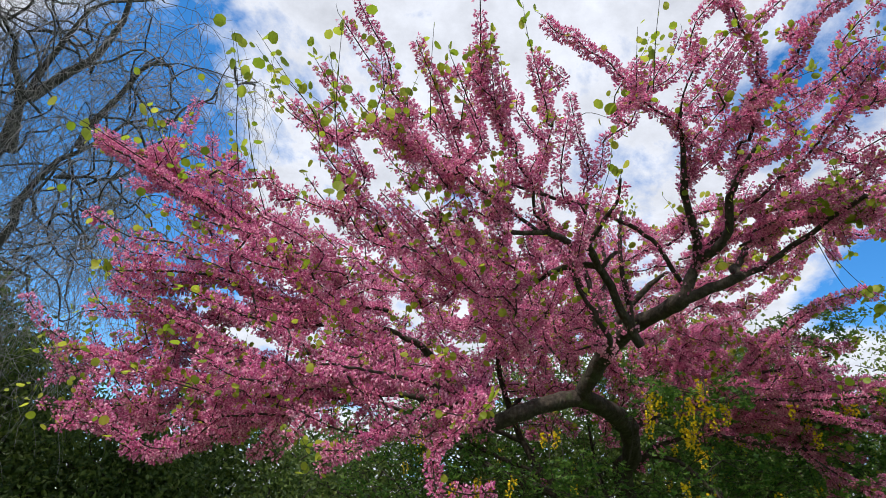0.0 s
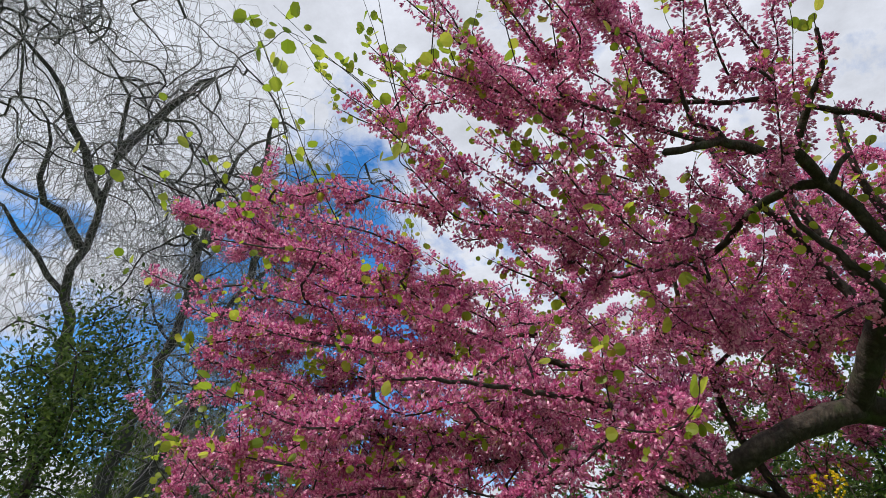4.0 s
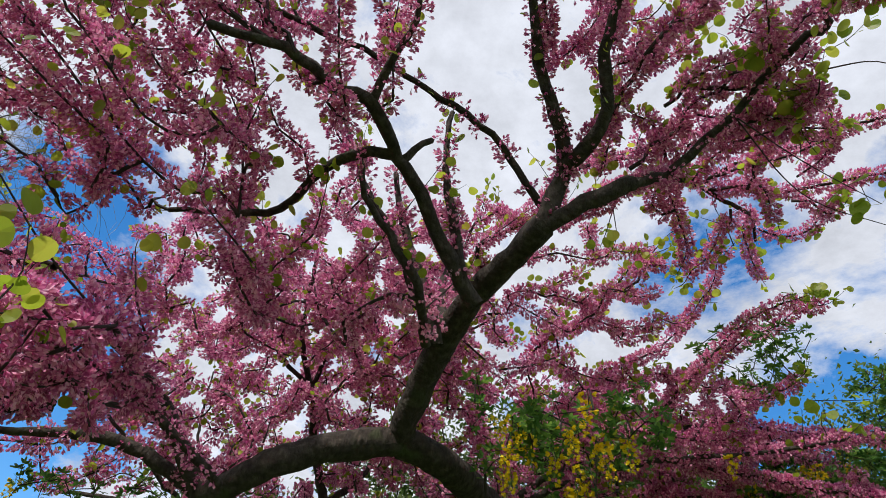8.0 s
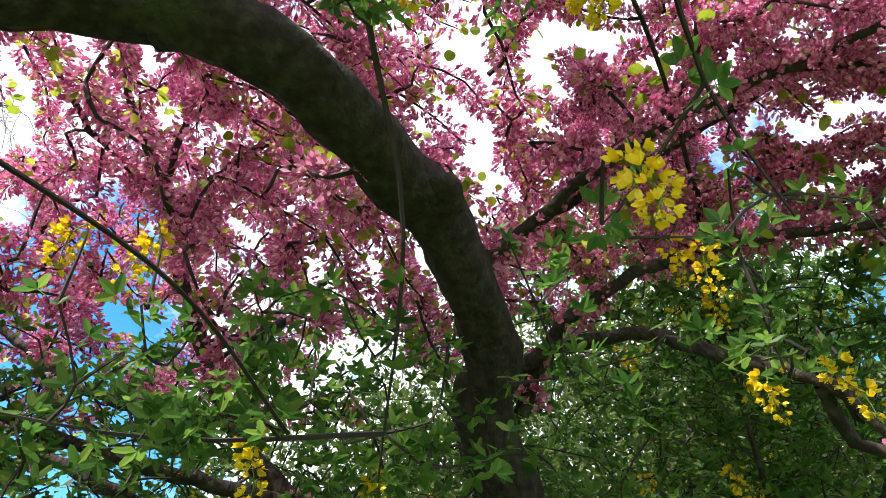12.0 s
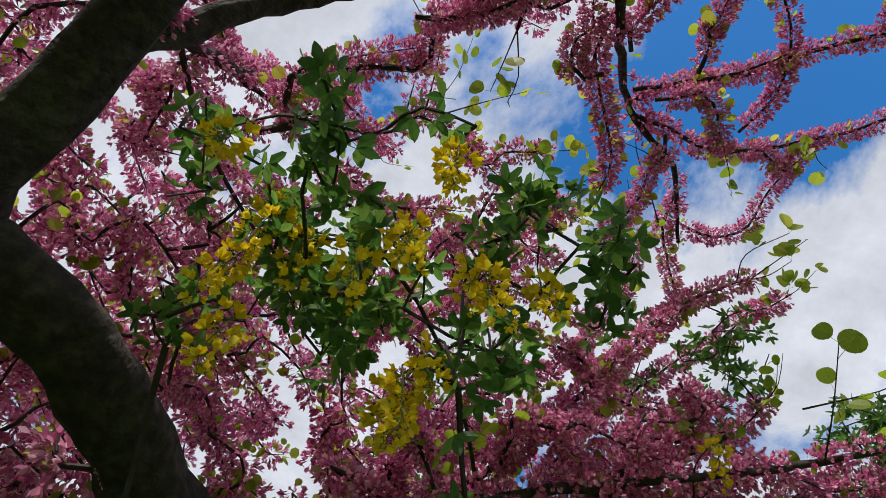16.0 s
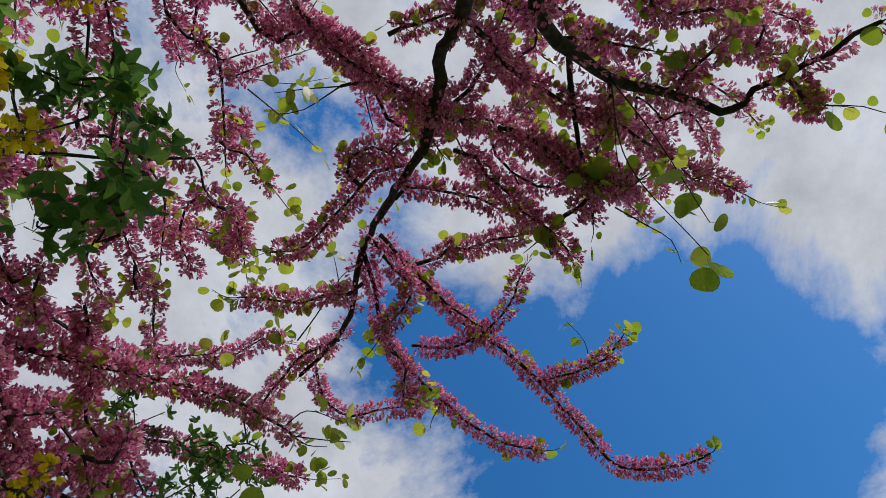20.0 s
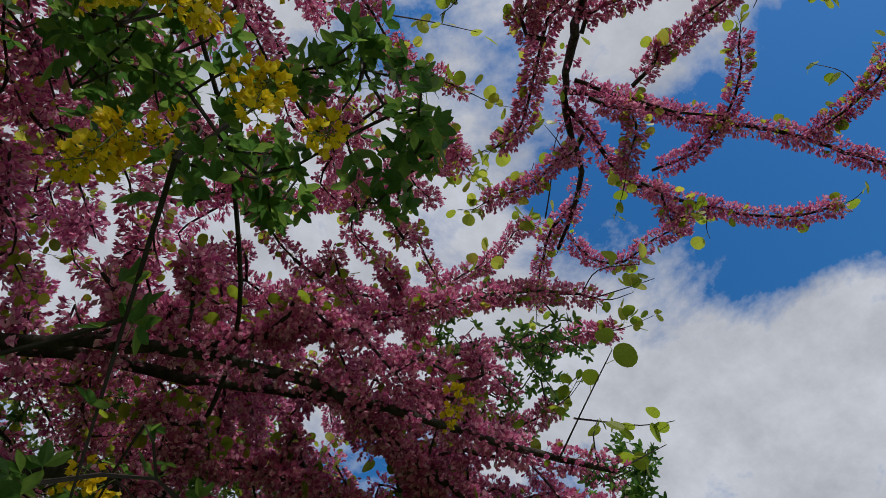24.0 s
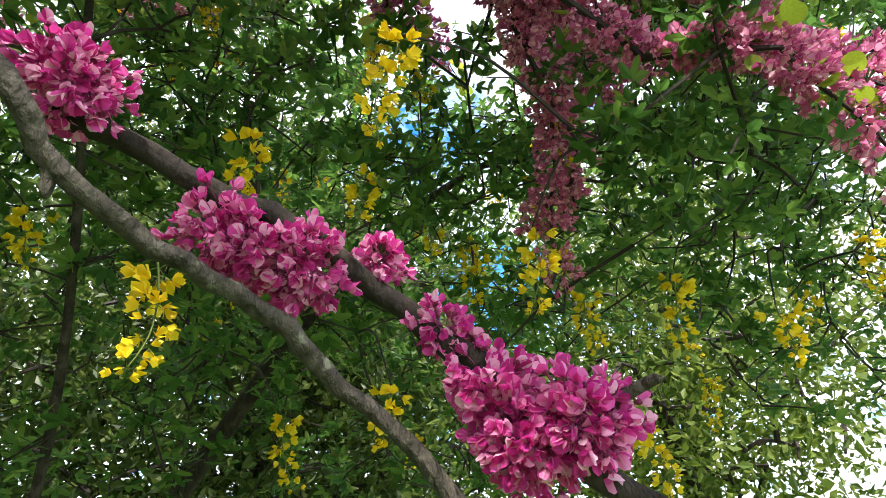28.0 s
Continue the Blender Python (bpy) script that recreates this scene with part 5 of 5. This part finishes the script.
leafy("tree", (5.2, 5.6, 0), "spring-green tree beyond the path", [((4.90, 5.51, 3.22), (1.0, 1.0, 1.3), 0.5), ((4.23, 5.23, 2.41), (0.7, 0.7, 0.8), 0.25), ((4.94, 4.25, 2.91), (0.5, 0.5, 0.4), 0.08)], 34000, 0.042, SPRING, [([(5.15, 5.63, -0.10), (5.12, 5.67, 1.52), (4.90, 5.50, 3.12)], 0.10, 0.04), ([(5.12, 5.67, 1.20), (4.73, 5.46, 1.92), (4.23, 5.23, 2.41)], 0.05, 0.03)], "tree", "background trees")

leafy("tree", (-8.7, 10.2, 0), "tall dark green tree behind the weeping trees", [((-8.47, 9.50, 3.05), (2.0, 1.2, 2.2), 0.7), ((-6.78, 9.85, 2.67), (1.0, 1.0, 1.5), 0.3)], 40000, 0.10, SHRUB, [([(-8.69, 10.23, -0.10), (-8.58, 9.96, 1.87), (-8.47, 9.47, 3.65)], 0.12, 0.04)], "tree", "background trees")
leafy("tree", (2.4, 7.9, 0), "dense dark green tree closing the view behind the laburnum", [((2.13, 7.54, 3.90), (1.7, 0.9, 1.2), 0.6), ((3.79, 6.85, 3.66), (1.0, 0.8, 0.9), 0.4)], 15000, 0.055, SHRUB, [([(2.38, 7.94, -0.10), (2.36, 7.79, 1.80), (2.13, 7.53, 3.80)], 0.11, 0.04), ([(2.36, 7.83, 1.50), (3.08, 7.27, 2.63), (3.79, 6.84, 3.56)], 0.07, 0.03)], "tree", "background trees")


# ---- weeping beeches ----
def weeping(at, label, limbs, twigs_n):
    tree = thing("weeping_beech", at, label, "tree", "weeping trees")
    nodes = []
    for pts, r0, r1 in limbs:
        line = spline(np.array(pts, float), 0.3)
        line += rng.normal(size=line.shape) * 0.04
        s = Soup()
        tube(s, line, [r0, r1], 8, 0.05)
        under(part("limb", s, [BEECH], tree, smooth=True), tree)
        nodes.extend(line[len(line) // 3:])
    br = Soup()
    nodes = [q for q in nodes if q[2] > 3.6]
    # crooked side branches
    for _ in range(90):
        a = np.array(nodes[rng.integers(len(nodes))])
        d = unit(rng.normal(size=3) * (1, 1, 0.5) + (0, 0, 0.35))
        p, pts = a.copy(), [a]
        for k in range(9):
            d = unit(d + rng.normal(size=3) * 0.55 + (0, 0, -0.10))
            p = p + d * rng.uniform(0.14, 0.32)
            pts.append(p)
        line = spline(pts, 0.15)
        tube(br, line, [0.018, 0.004], 5)
        nodes.extend(line[::2])
    under(part("crooked_branch", br, [BEECH], tree, kind="stuff"), tree)
    hang = Soup()
    # twigs spread evenly over the crown
    cells = {}
    for q in nodes:
        cells.setdefault(tuple(np.floor(np.array(q) / 0.45).astype(int)), []).append(q)
    cells = list(cells.values())
    for _ in range(twigs_n // 4):
        home = cells[rng.integers(len(cells))]
        a = np.array(home[rng.integers(len(home))])
        d = unit(rng.normal(size=3) * (1, 1, 0.4) + (0, 0, 0.1))
        first = None
        for c in range(5):
            if c:
                a = first[rng.integers(0, len(first) - 2)] + rng.normal(size=3) * 0.01
                d = unit(rng.normal(size=3) * (0.8, 0.8, 0.3) + (0, 0, -0.15))
            p, pts = np.array(a), [np.array(a)]
            n = rng.integers(5, 10)
            for k in range(n):
                d = unit(d + rng.normal(size=3) * 0.42 + (0, 0, -0.22 - 0.05 * k))
                p = p + d * rng.uniform(0.12, 0.29)
                pts.append(p)
            pts = np.array(pts)
            if c == 0:
                first = pts
            if p[2] < 1.2:
                continue
            tube(hang, pts, [0.006, 0.0022] if c == 0 else [0.0036, 0.0016], 3)
    under(part("hanging_twig", hang, [HANG], tree, "bare hanging twigs", kind="stuff"), tree)
    return tree


weeping((-7.28, 6.25, 0.0), "bare weeping beech with crooked grey limbs and hanging twigs",
        [([(-7.28, 6.25, -0.10), (-7.26, 6.06, 3.59), (-7.20, 5.76, 4.37), (-7.12, 5.40, 5.08), (-6.92, 5.17, 5.71), (-6.68, 4.96, 6.28), (-6.43, 4.71, 6.81), (-6.09, 4.29, 7.48), (-6.13, 3.79, 7.67)], 0.15, 0.012), ([(-6.92, 5.17, 5.71), (-7.00, 4.75, 5.96), (-7.05, 4.33, 6.18), (-6.84, 4.07, 6.67), (-6.79, 3.67, 6.94)], 0.07, 0.009),
         ([(-6.43, 4.71, 6.81), (-6.02, 4.67, 7.33), (-5.64, 4.62, 7.75), (-5.25, 4.77, 8.02), (-5.40, 5.06, 7.71)], 0.08, 0.009), ([(-6.68, 4.96, 6.28), (-6.67, 4.23, 6.81), (-6.60, 3.72, 7.16), (-6.63, 3.24, 7.32), (-6.68, 2.70, 7.44)], 0.07, 0.009),
         ([(-7.12, 5.40, 5.08), (-7.25, 4.88, 5.37), (-7.37, 4.24, 5.69), (-7.43, 3.70, 5.95)], 0.05, 0.009)], 1900)
weeping((-7.00, 6.78, 0.0), "bare weeping beech with leaning trunks and hanging twigs",
        [([(-7.00, 6.78, -0.10), (-6.85, 6.88, 2.79), (-6.68, 6.77, 3.84), (-6.41, 6.72, 4.63), (-6.12, 6.47, 5.55), (-5.90, 6.13, 6.28), (-5.55, 5.81, 7.01), (-5.07, 5.68, 7.58), (-4.64, 5.78, 7.87)], 0.15, 0.012), ([(-6.70, 6.78, -0.10), (-6.60, 7.18, 2.80), (-6.25, 7.25, 3.86), (-5.94, 6.97, 5.12), (-5.52, 6.86, 5.93), (-5.02, 6.89, 6.50), (-4.52, 7.08, 6.78)], 0.13, 0.012),
         ([(-6.12, 6.47, 5.55), (-6.01, 6.04, 6.23), (-5.99, 5.59, 6.69), (-6.14, 5.15, 6.86)], 0.07, 0.009), ([(-5.90, 6.13, 6.28), (-5.36, 6.13, 6.93), (-4.98, 5.87, 7.52), (-4.80, 5.55, 7.91), (-4.52, 5.91, 7.86)], 0.07, 0.009),
         ([(-5.52, 6.86, 5.93), (-5.10, 6.55, 6.79), (-4.67, 6.38, 7.35), (-4.43, 6.71, 7.25)], 0.06, 0.009)], 2300)
